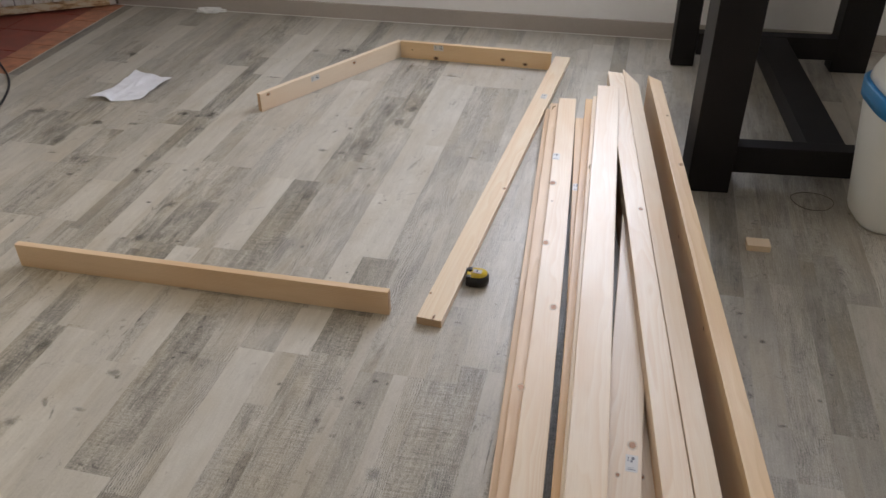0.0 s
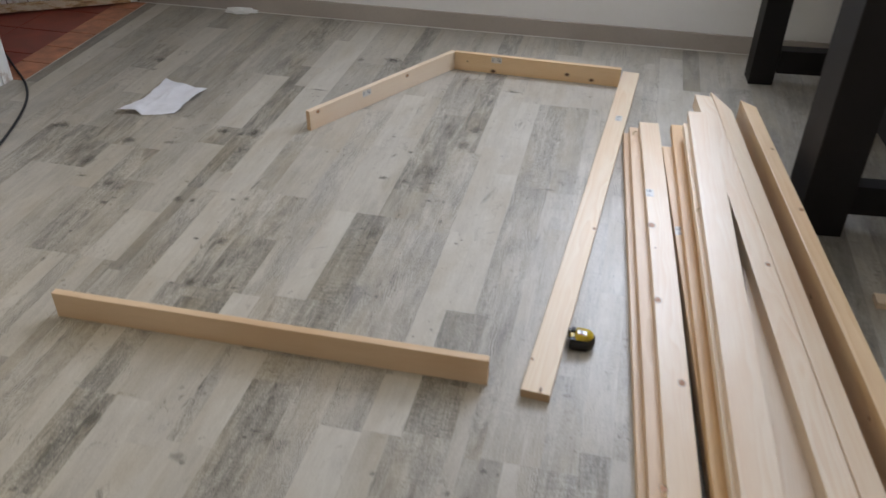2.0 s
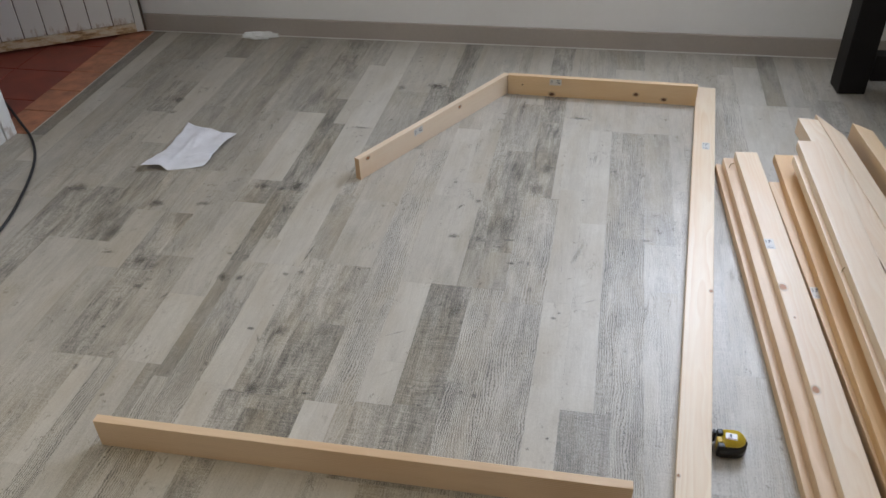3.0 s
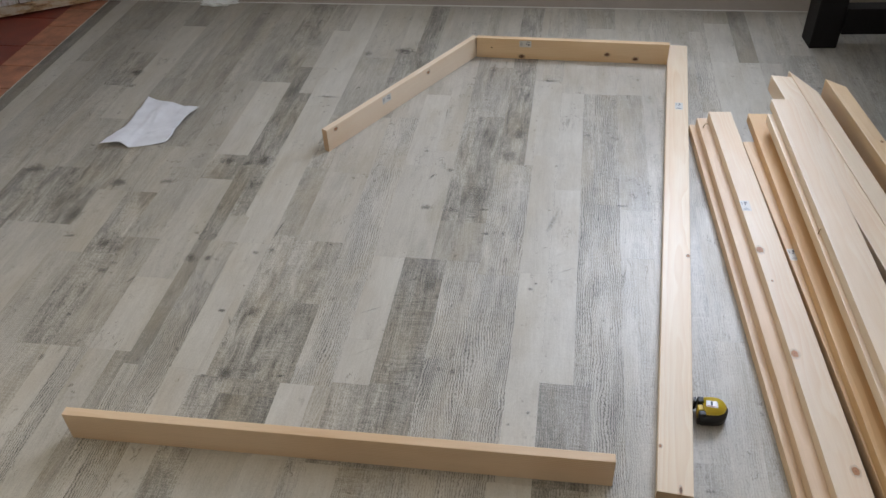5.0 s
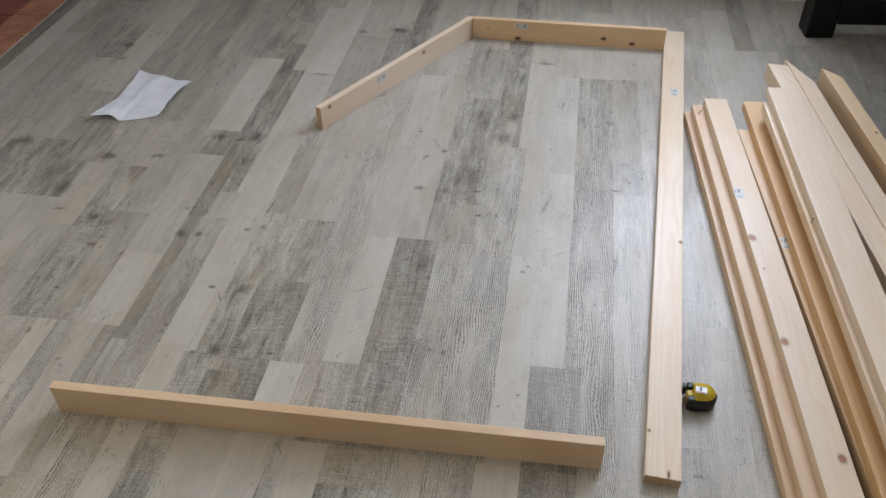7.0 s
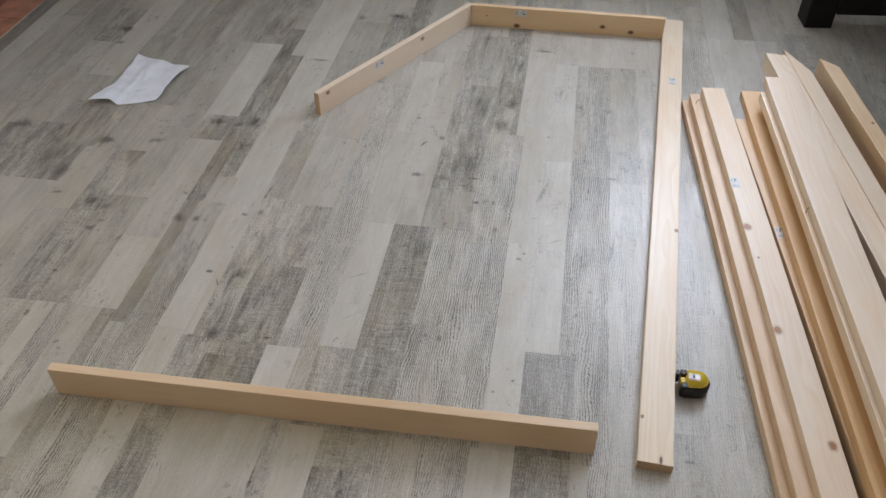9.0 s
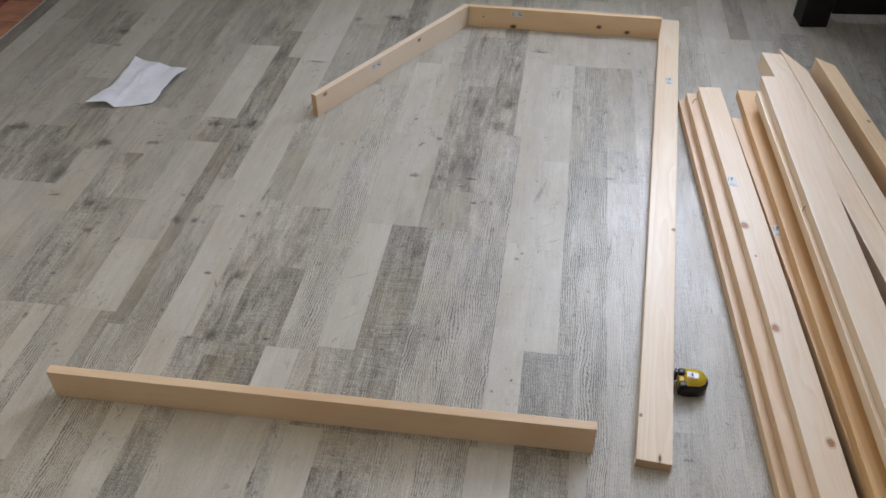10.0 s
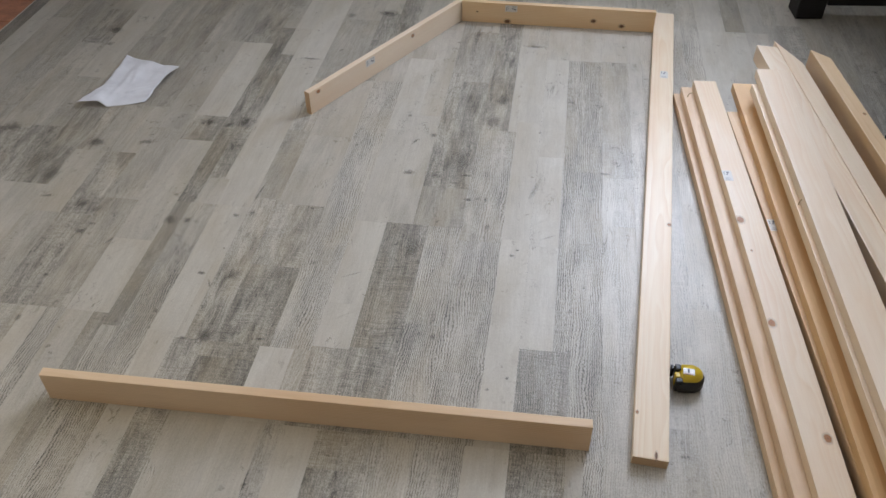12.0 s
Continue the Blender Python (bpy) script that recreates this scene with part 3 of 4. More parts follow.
def tape_measure():
    root = tagged(new("tape_measure"), "yellow and black tape measure lying flat on the floor", "tape measure")
    part("case", slab(d_outline(0.0345, 0.036), 0.0, 0.034, 0.006), TAPE_BLACK, root, "glossy black rubber grip case", smooth=True)
    part("side_disc", slab(d_outline(0.0292, 0.024), 0.0338, 0.0392, 0.003), TAPE_YELLOW, root, "yellow side face", smooth=True)
    face = part("face_label", box_bm(-0.014, 0.015, -0.009, 0.012, 0.0396, 0.0405, 0.0004), TAPE_LABEL, root, "silver label", m=pose(-0.003, 0.002, 0, 0, 0, -9))
    part("print", box_bm(-0.012, 0.013, -0.0075, -0.0055, 0.0405, 0.0408), TAPE_RED, face)
    part("print", box_bm(-0.003, 0.002, -0.003, 0.009, 0.0405, 0.0408), INK, face)
    part("grip", box_bm(-0.0385, -0.021, -0.031, -0.016, 0.004, 0.0385, 0.003), TAPE_BLACK, root)
    part("yellow_corner", box_bm(-0.0375, -0.0245, -0.014, 0.004, 0.006, 0.0372, 0.002), TAPE_YELLOW, root)
    part("lock_button", box_bm(-0.036, -0.020, 0.008, 0.027, 0.028, 0.0415, 0.004), TAPE_BLACK, root, "black lock button")
    hook = part("tape_hook", box_bm(-0.043, -0.0365, 0.016, 0.031, 0.006, 0.034, 0.0012), TAPE_BLACK, root)
    part("rivet", box_bm(-0.0445, -0.043, 0.021, 0.026, 0.018, 0.023, 0.0005), STEEL, hook)
    root.matrix_world = pose(0.416, -0.060, 0.0, 0, 0, 4) @ Matrix.Diagonal((0.95, 0.95, 1.08, 1))


tape_measure()


# ---- dark table ----
def dark_table():
    root = tagged(new("table"), "tall dark espresso wooden table with thick square legs and low rails", "table")
    leg = 0.112
    for u in (0.0, 0.83):
        for v in (0.0, 1.275):
            u -= 0.055 if u and v else 0
            part("leg", box_bm(u - leg / 2 - (0.045 if u == 0 and v == 0 else 0), u + leg / 2 + (0.06 if u and v else 0), v - leg / 2, v + leg / 2 + (0.09 if v == 0 else 0), 0.0, 0.97, 0.004), DARKWOOD, root)
    for v, end in ((0.03, 0.83), (1.245, 0.775)):
        part("rail", box_bm(leg / 2 + 0.001, end - leg / 2 - 0.001, v - 0.035, v + 0.035, 0.065, 0.175, 0.003), DARKWOOD, root)
    part("stretcher", box_bm(0.335, 0.475, 0.066, 1.209, 0.085, 0.172, 0.003), DARKWOOD, root)
    for v, end in ((0.03, 0.83), (1.245, 0.775)):
        part("apron", box_bm(leg / 2 + 0.001, end - leg / 2 - 0.001, v - 0.03, v + 0.03, 0.815, 0.9695, 0.003), DARKWOOD, root)
    # unseen top, its back overhang drawn out to shade the wall behind
    part("tabletop", box_bm(-0.12, 0.97, -0.12, 1.50, 0.9705, 1.01, 0.004), DARKWOOD, root)
    root.matrix_world = pose(1.178, 0.762, 0, 0, 0, 5.3)


dark_table()


# ---- bin ----
def ring_loft(levels, n=40):
    """A closed round-cornered shell through (z, half size, roundness) levels."""
    bm = bmesh.new()
    rings = []
    for z, r, k in levels:
        ring = []
        for i in range(n):
            a = 2 * math.pi * i / n
            c, s = math.cos(a), math.sin(a)
            ring.append(bm.verts.new((r * math.copysign(abs(c) ** k, c), r * math.copysign(abs(s) ** k, s), z)))
        rings.append(ring)
    for a, b in zip(rings, rings[1:]):
        for i in range(n):
            bm.faces.new((a[i], a[(i + 1) % n], b[(i + 1) % n], b[i]))
    bm.faces.new(rings[0][::-1])
    bm.faces.new(rings[-1])
    return bm


def waste_bin():
    root = tagged(new("waste_bin"), "white plastic waste bin with a blue rim and white lid", "bin")
    part("body", ring_loft(((0, 0.128, 0.6), (0.004, 0.138, 0.6), (0.02, 0.143, 0.6), (0.43, 0.188, 0.6), (0.44, 0.186, 0.6))), PLASTIC_WHITE, root, smooth=True)
    part("rim", ring_loft(((0.432, 0.190, 0.6), (0.434, 0.198, 0.6), (0.49, 0.201, 0.6), (0.498, 0.192, 0.6))), PLASTIC_BLUE, root, "blue rim", smooth=True)
    part("lid", ring_loft(((0.496, 0.186, 0.6), (0.52, 0.182, 0.6), (0.58, 0.16, 0.65), (0.62, 0.11, 0.75), (0.63, 0.03, 0.9))), PLASTIC_WHITE, root, smooth=True)
    root.matrix_world = pose(1.812, 0.67, 0, 0, 0, 8)


waste_bin()


# ---- small things on the floor ----
def offcut():
    ob = mesh_object("timber_offcut", box_bm(-0.039, 0.039, -0.026, 0.026, 0, 0.024, 0.0015), PINE)
    ob.matrix_world = pose(1.322, 0.352, 0, 0, 0, 3)
    tagged(ob, "small sawn pine offcut lying on the floor", "timber")


offcut()


def cord_ring():
    pts = [(1.545 + 0.078 * math.cos(a) * (1 + 0.08 * math.sin(3 * a)), 0.715 + 0.068 * math.sin(a), 0.0022) for a in [2 * math.pi * i / 14 for i in range(14)]]
    ob = wire("cord_loop", pts, 0.0012, CORD, True)
    tagged(ob, "thin dark cord lying in a loop on the floor", "cord")


cord_ring()


def along(points, f):
    """The place at the share f of the way along a line of points."""
    k = min(int(f * (len(points) - 1)), len(points) - 2)
    return points[k].lerp(points[k + 1], f * (len(points) - 1) - k)


def paper_sheet():
    """A crumpled sheet with a lifted edge, creases and a folded corner."""
    near = [Vector(p) for p in ((-1.672, 0.944, 0.028), (-1.636, 0.956, 0.026), (-1.603, 0.968, 0.017), (-1.572, 0.960, 0.003), (-1.530, 0.975, 0.002), (-1.446, 1.004, 0.004))]
    far = [Vector(p) for p in ((-1.655, 1.325, 0.008), (-1.595, 1.302, 0.004), (-1.530, 1.282, 0.012), (-1.470, 1.262, 0.010), (-1.400, 1.240, 0.022))]
    west = [near[0]] + [Vector(p) for p in ((-1.664, 1.041, 0.012), (-1.650, 1.110, 0.004), (-1.650, 1.215, 0.004))] + [far[0]]
    east = [near[-1]] + [Vector(p) for p in ((-1.437, 1.060, 0.010), (-1.447, 1.105, 0.003), (-1.436, 1.165, 0.010), (-1.425, 1.205, 0.016))] + [far[-1]]
    bm = bmesh.new()
    nx, ny = 40, 52
    grid = []
    for j in range(ny + 1):
        row = []
        for i in range(nx + 1):
            u, v = i / nx, j / ny
            edge = along(near, u).lerp(along(far, u), v) + along(west, v).lerp(along(east, v), u)
            p = edge - near[0].lerp(near[-1], u).lerp(far[0].lerp(far[-1], u), v)
            inner = min(u, 1 - u, v, 1 - v) * 4
            crease = max(0.0, 1 - abs(u - 0.40 + 0.22 * (v - 0.5)) / 0.09) * 0.0035 + max(0.0, 1 - abs(u + v * 0.55 - 0.86) / 0.08) * 0.003
            fold = max(0.0, 1 - abs(v - 0.30 - 0.45 * (u - 0.6)) / 0.06) * 0.005 * (u > 0.5)
            p.z += (crease + fold) * min(1.0, inner) + 0.006 * noise.noise((p.x * 17, p.y * 17, 3.1)) + 0.0012 * noise.noise((p.x * 60, p.y * 60, 7.7))
            p.z = max(p.z, 0.0012)
            row.append(bm.verts.new(p))
        grid.append(row)
    for j in range(ny):
        for i in range(nx):
            bm.faces.new((grid[j][i], grid[j][i + 1], grid[j + 1][i + 1], grid[j + 1][i]))
    ob = mesh_object("paper_sheet", bm, PAPER, True)
    md = ob.modifiers.new("thickness", "SOLIDIFY")
    md.thickness = 0.0006
    tagged(ob, "crumpled white sheet of paper lying on the floor", "paper")


paper_sheet()


def scrap():
    bm = bmesh.new()
    bmesh.ops.create_icosphere(bm, subdivisions=4, radius=1.0)
    for v in bm.verts:
        v.co *= 1 + 0.35 * noise.noise(v.co * 2.3) + 0.2 * noise.noise(v.co * 6.0)
        v.co = Vector((v.co.x * 0.085, v.co.y * 0.045, max(0, v.co.z + 0.5) * 0.016))
    ob = mesh_object("paper_scrap", bm, SCRAP)
    ob.matrix_world = pose(-1.70, 2.265, 0.0, 0, 0, 8)
    tagged(ob, "small crumpled white paper scrap by the baseboard", "paper")


scrap()


def floor_cable():
    pts = [(-2.75, 1.55, 0.006), (-2.52, 1.36, 0.006), (-2.40, 1.245, 0.006), (-2.28, 1.15, 0.006), (-2.16, 1.01, 0.006), (-2.08, 0.86, 0.006), (-2.00, 0.64, 0.006),
           (-1.955, 0.47, 0.006), (-1.96, 0.2, 0.006), (-2.05, -0.3, 0.006), (-2.2, -0.8, 0.006)]
    ob = wire("power_cable", pts, 0.0055, CABLE)
    tagged(ob, "black power cable running out of the doorway over the floor", "cable")


floor_cable()

# ---- floor ----
floor = tagged(new("floor"), "grey weathered-oak vinyl plank floor", "floor", kind="structure")
part("underlay", box_bm(-2.28, X1, Y0, YF, -0.02, -0.0035), UNDERLAY, floor)


def unit_box():
    bm = box_bm(-0.5, 0.5, -0.5, 0.5, -1.0, 0.0)
    me = bpy.data.meshes.new("plank")
    bm.to_mesh(me)
    bm.free()
    me.materials.append(FLOOR)
    return me


PLANK = unit_box()
GAP = 0.00016
rest = []


# how sawn (r), how stained (g) and how chattered across (b) each kind of print is
LOOK = {"l": (0.0, 0.05, 0.0), "g": (0.14, 0.2, 0.2), "s": (1.0, 0.12, 0.15), "d": (0.35, 0.15, 0.85), "k": (0.1, 1.0, 0.55), "w": (0.3, 0.1, 0.2), "m": (0.3, 0.35, 0.3)}


def plank(x0, x1, y0, y1, tone, look_kind):
    x0, x1, y0, y1 = max(x0, X0), min(x1, X1), max(y0, Y0), min(y1, YF)
    if x1 - x0 < 0.004 or y1 - y0 < 0.004:
        return
    if y1 < -1.45 or x0 > 1.95:
        rest.append((x0, x1, y0, y1))
        return
    ob = new("plank", PLANK)
    ob.parent = floor
    ob.location = ((x0 + x1) / 2, (y0 + y1) / 2, 0)
    ob.scale = (x1 - x0 - GAP, y1 - y0 - GAP, 0.0035)
    sawn, stain, chatter = LOOK[look_kind]
    ob.color = (0.55 + (tone - 0.54) * 1.12, sawn, stain, chatter)


def run(x0, x1, far, spec):
    """Strips end to end from far towards the near wall: spec holds 'near end, tone, look' of each. Returns where they end."""
    toks = spec.split()
    for i in range(0, len(toks), 3):
        plank(x0, x1, float(toks[i]), far, float(toks[i + 1]), toks[i + 2])
        far = float(toks[i])
    return far


def column(x0, x1, spec="", far=YF):
    """A run of strips that random ones carry on to the near wall."""
    y = run(x0, x1, far, spec)
    first = not spec
    while y > Y0:
        ln = max(0.14, floor_rnd.uniform(0.5, 1.1) * (floor_rnd.random() if first else 1.0))
        first = False
        plank(x0, x1, y - ln, y, *floor_rnd.choice(((0.36, "d"), (0.44, "k"), (0.5, "m"), (0.54, "s"), (0.57, "s"), (0.6, "l"), (0.66, "l"), (0.7, "l"))))
        y -= ln


floor_rnd = random.Random(11)
SILL_X = -2.281
# doorway side
run(SILL_X, -2.218, YF, "1.15 0.26 g")
column(-2.36, -2.218, "0.4 0.5 g", 1.15)
column(-2.218, -2.13, "0.95 0.68 l 0.2 0.5 m")
column(-2.13, -2.022, "1.62 0.45 g 0.75 0.53 l 0.1 0.45 m")
column(-2.022, -1.905, "1.95 0.36 g 1.3 0.45 g 0.72 0.5 m 0.0 0.55 l")
column(-1.905, -1.785, "1.72 0.52 l 1.42 0.42 k 0.8 0.53 g 0.25 0.42 k")
column(-1.785, -1.667, "2.0 0.38 g 1.16 0.64 l 0.82 0.5 g 0.5 0.42 k -0.1 0.57 l")
# the three planks by the sheet of paper
column(-1.667, -1.56, "1.5 0.5 g 0.95 0.46 g 0.5 0.38 k -0.2 0.58 l")
run(-1.56, -1.51, YF, "0.99 0.48 g 0.70 0.48 k")
run(-1.51, -1.395, YF, "1.72 0.38 g 0.99 0.42 g 0.70 0.52 g")
run(-1.395, -1.343, YF, "1.4 0.48 g 0.99 0.43 g 0.70 0.56 l")
run(-1.56, -1.45, 0.70, "0.37 0.58 l -0.3 0.54 g")
column(-1.56, -1.45, "-0.9 0.6 l", -0.3)
run(-1.45, -1.343, 0.70, "0.37 0.44 k -0.02 0.45 k")
column(-1.45, -1.343, "-0.6 0.5 m", -0.02)
run(-1.343, -1.23, YF, "1.5 0.5 g 0.86 0.52 l 0.46 0.53 g -0.018 0.48 m")
column(-1.343, -1.285, "-0.4 0.66 l -1.0 0.55 l", -0.018)
column(-1.285, -1.23, "-0.55 0.46 s -1.1 0.56 l", -0.018)
run(-1.23, -1.108, YF, "1.5 0.40 k 0.955 0.68 l 0.80 0.44 k 0.28 0.57 l -0.018 0.66 l")
column(-1.23, -1.15, "-0.5 0.6 l -1.1 0.42 d", -0.018)
column(-1.15, -1.108, "-0.62 0.44 m -1.2 0.56 l", -0.018)
# dark knotty strip and the sawn one beside it
run(-1.108, -1.052, YF, "1.64 0.5 g 0.9 0.35 k 0.47 0.36 k")
run(-1.052, -0.998, 1.64, "1.42 0.6 l 0.9 0.36 k 0.60 0.40 k")
run(-1.052, -0.98, YF, "2.0 0.5 m 1.64 0.7 l")
run(-0.998, -0.98, 1.64, "0.60 0.66 l")
column(-1.108, -1.062, "-0.06 0.38 g -0.55 0.5 s -1.3 0.46 m", 0.47)
run(-1.052, -0.98, 0.60, "0.47 0.6 l")
column(-1.062, -0.975, "-0.30 0.47 s -0.9 0.48 s", 0.47)
run(-0.98, -0.872, YF, "1.40 0.72 l 0.47 0.66 l")
column(-0.975, -0.898, "-0.06 0.69 l -0.44 0.68 l -1.2 0.62 l", 0.47)
run(-0.898, -0.872, 0.47, "-0.078 0.66 l")
# knotty middle
run(-0.872, -0.716, YF, "1.75 0.54 l 1.26 0.5 g")
run(-0.716, -0.64, YF, "1.82 0.62 l 1.26 0.48 k")
run(-0.64, -0.555, YF, "1.62 0.36 k 1.265 0.6 l")
run(-0.872, -0.79, 1.26, "0.9 0.47 k 0.52 0.50 g -0.078 0.52 k")
run(-0.79, -0.64, 1.26, "0.88 0.60 l 0.50 0.56 l 0.22 0.50 k -0.078 0.40 k")
run(-0.898, -0.815, -0.078, "-0.56 0.45 k")
run(-0.815, -0.665, -0.078, "-0.13 0.44 k -0.30 0.33 k")
# strips nearer than the frame have raised tones, for light missing there
run(-0.815, -0.675, -0.30, "-0.56 0.60 l")
column(-0.775, -0.675, "-0.95 0.67 l -1.3 0.55 g", -0.56)
run(-0.675, -0.665, -0.30, "-0.31 0.60 l")
column(-0.898, -0.775, "-0.9 0.43 k -1.3 0.50 k", -0.56)
run(-0.64, -0.53, 1.265, "-0.078 0.53 s")
run(-0.555, -0.53, YF, "1.265 0.58 l")
run(-0.665, -0.575, -0.078, "-0.31 0.72 l")
run(-0.575, -0.53, -0.078, "-0.31 0.60 m")
column(-0.675, -0.578, "-0.7 0.65 l -1.25 0.71 l", -0.31)
column(-0.578, -0.535, "-0.67 0.55 m -1.3 0.67 l", -0.31)
run(-0.53, -0.434, YF, "1.45 0.55 l 0.95 0.66 l 0.45 0.62 l 0.10 0.69 l -0.06 0.66 l")
run(-0.53, -0.434, -0.06, "-0.31 0.46 d")
column(-0.535, -0.45, "-0.67 0.69 l -1.2 0.63 l", -0.31)
# the dark strip with the clean end
run(-0.434, -0.355, YF, "1.7 0.56 l 1.05 0.60 l 0.453 0.62 l")
run(-0.355, -0.306, YF, "1.36 0.48 m 0.643 0.46 k 0.453 0.45 g")
run(-0.434, -0.306, 0.453, "-0.05 0.32 d -0.31 0.38 d")
run(-0.45, -0.317, -0.31, "-0.415 0.50 d -1.056 0.45 k")
column(-0.45, -0.317, "-1.8 0.73 l", -1.056)
run(-0.306, -0.208, YF, "1.7 0.56 l 1.3 0.5 m 0.643 0.40 k 0.453 0.45 g 0.05 0.5 s -0.31 0.47 s")
column(-0.317, -0.216, "-0.6 0.55 s -1.1 0.50 s", -0.31)
run(-0.208, -0.111, YF, "1.55 0.42 k 0.985 0.41 k")
run(-0.111, -0.083, YF, "1.6 0.6 l 0.985 0.66 l")
run(-0.208, -0.083, 0.985, "0.40 0.50 s -0.10 0.50 s -0.31 0.49 s")
run(-0.216, -0.102, -0.31, "-0.53 0.54 s -1.3 0.75 l")
column(-0.216, -0.102, "-1.8 0.55 m", -1.3)
# pale strips
run(-0.083, 0.0, YF, "1.6 0.58 m 1.05 0.66 l 0.42 0.68 l -0.31 0.72 l")
run(-0.102, 0.0, -0.31, "-0.52 0.75 l")
column(-0.102, -0.03, "-0.74 0.63 l -1.3 0.54 d", -0.52)
column(-0.03, 0.0, "-0.9 0.49 d", -0.52)
run(0.0, 0.085, YF, "1.9 0.52 m 1.505 0.6 l 0.85 0.68 l 0.40 0.69 l 0.0 0.71 l")
run(0.085, 0.128, YF, "2.1 0.46 m 1.505 0.62 l 0.0 0.48 s")
column(0.0, 0.128, "-0.31 0.36 d -0.5 0.44 d -1.3 0.50 d", 0.0)
run(0.128, 0.212, YF, "2.1 0.46 m 1.505 0.62 l 0.78 0.46 s -0.32 0.49 s")
column(0.128, 0.168, "-0.7 0.61 l -1.3 0.63 l", -0.32)
column(0.168, 0.212, "-0.55 0.55 s -1.3 0.49 g", -0.32)
run(0.212, 0.31, YF, "1.51 0.6 l 0.76 0.5 g 0.52 0.56 w -0.54 0.57 w")
column(0.212, 0.27, "-1.3 0.47 g", -0.54)
column(0.27, 0.31, "-1.3 0.65 l", -0.54)
column(0.31, 0.36, "1.95 0.56 m 1.1 0.58 l 0.525 0.56 m -0.54 0.57 w", YF)
column(0.36, 0.45, "1.8 0.54 s 0.6 0.56 w -0.2 0.58 w -0.54 0.54 w -1.3 0.46 d")
column(0.45, 0.528, "1.86 0.55 l 0.8 0.56 s 0.2 0.58 w -0.462 0.62 w -1.2 0.40 d")
column(0.528, 0.6, "2.1 0.5 g 1.4 0.54 s 0.5 0.56 w -0.466 0.57 w -1.2 0.54 l")
column(0.6, 0.71, "2.19 0.5 g 1.82 0.62 l 1.2 0.66 l 0.3 0.6 l -0.6 0.52 m")
column(0.71, 0.79, "1.82 0.32 g 1.2 0.66 l 0.2 0.5 m")
column(0.79, 0.875, "1.82 0.54 l 1.3 0.62 l 0.8 0.5 m")
column(0.875, 0.94, "1.9 0.5 m 1.3 0.46 g")
column(0.94, 1.02, "1.9 0.56 l 1.3 0.44 d")
# right of the pile the tones are lowered for the shade that lies there
column(1.02, 1.11, "0.7 0.46 g -0.3 0.42 l -1.0 0.46 m -1.8 0.44 l")
column(1.11, 1.165, "0.6 0.46 g -0.5 0.46 l -1.1 0.40 l -1.9 0.46 m")
column(1.165, 1.262, "0.9 0.46 m 0.05 0.28 g -0.7 0.48 l -1.5 0.46 l")
column(1.262, 1.345, "0.7 0.46 m 0.15 0.44 g -0.68 0.5 l -1.6 0.38 m")
column(1.345, 1.452, "0.5 0.42 m 0.15 0.46 g -0.69 0.5 m -1.2 0.56 l")
column(1.452, 1.5, "0.3 0.42 m -0.5 0.34 g -1.3 0.46 l")
column(1.5, 1.574, "0.35 0.42 m -0.5 0.38 g -1.3 0.42 l")
column(1.574, 1.68, "0.9 0.44 m 0.09 0.40 g -0.62 0.54 l -1.5 0.42 m")
xa = 1.68
while xa < X1:
    step = floor_rnd.choice((0.075, 0.09, 0.11))
    column(xa, xa + step)
    xa += step


def mark_material():
    """Dark knots and scars of the floor's print, frayed at their edges."""
    n = Nodes("print_knot")
    p = n.add("TexCoord").outputs["Object"]
    world_p = n.add("NewGeometry").outputs["Position"]
    d = n.add("VectorMath")
    d.operation = "LENGTH"
    n.put(d.inputs[0], p)
    fray = n.noise(n.vec("MULTIPLY", world_p, (75, 38, 10)), 1.0, 5.0, 0.7)
    fine = n.noise(n.vec("MULTIPLY", world_p, (300, 120, 10)), 1.0, 3.0, 0.7)
    f = n.math("ADD", n.math("SUBTRACT", 1.0, d.outputs["Value"]), n.math("ADD", n.math("MULTIPLY", n.math("SUBTRACT", fray, 0.5), 1.7), n.math("MULTIPLY", n.math("SUBTRACT", fine, 0.5), 0.6)))
    rim = n.ramp(d.outputs["Value"], (0.8, 1.0), (1.0, 0.0))
    cover = n.math("MULTIPLY", n.ramp(f, (0.25, 0.0), (0.85, 1.0)), n.math("MULTIPLY", rim, n.add("ObjectInfo").outputs["Alpha"]))
    n.put(n.bsdf.inputs["Alpha"], cover)
    return n.done(n.ramp(fine, (0.3, (0.09, 0.08, 0.068)), (0.7, (0.18, 0.16, 0.135))), 0.4)


def unit_disc():
    bm = bmesh.new()
    bmesh.ops.create_circle(bm, cap_ends=True, segments=20, radius=1.0)
    me = bpy.data.meshes.new("print_knot")
    bm.to_mesh(me)
    bm.free()
    me.materials.append(mark_material())
    return me


DISC = unit_disc()


def knots_of_print(spec):
    """Printed knots: 'x y half-width half-length turn depth' of each."""
    toks = [float(v) for v in spec.split()]
    for i in range(0, len(toks), 6):
        x, y, w, l, turn, depth = toks[i:i + 6]
        ob = new("print_knot", DISC)
        ob.parent = floor
        ob.matrix_basis = pose(x, y, 0.0003, 0, 0, turn) @ Matrix.Diagonal((w, l, 1, 1))
        ob.color = (1, 1, 1, depth * 0.85)
        ob.visible_shadow = False


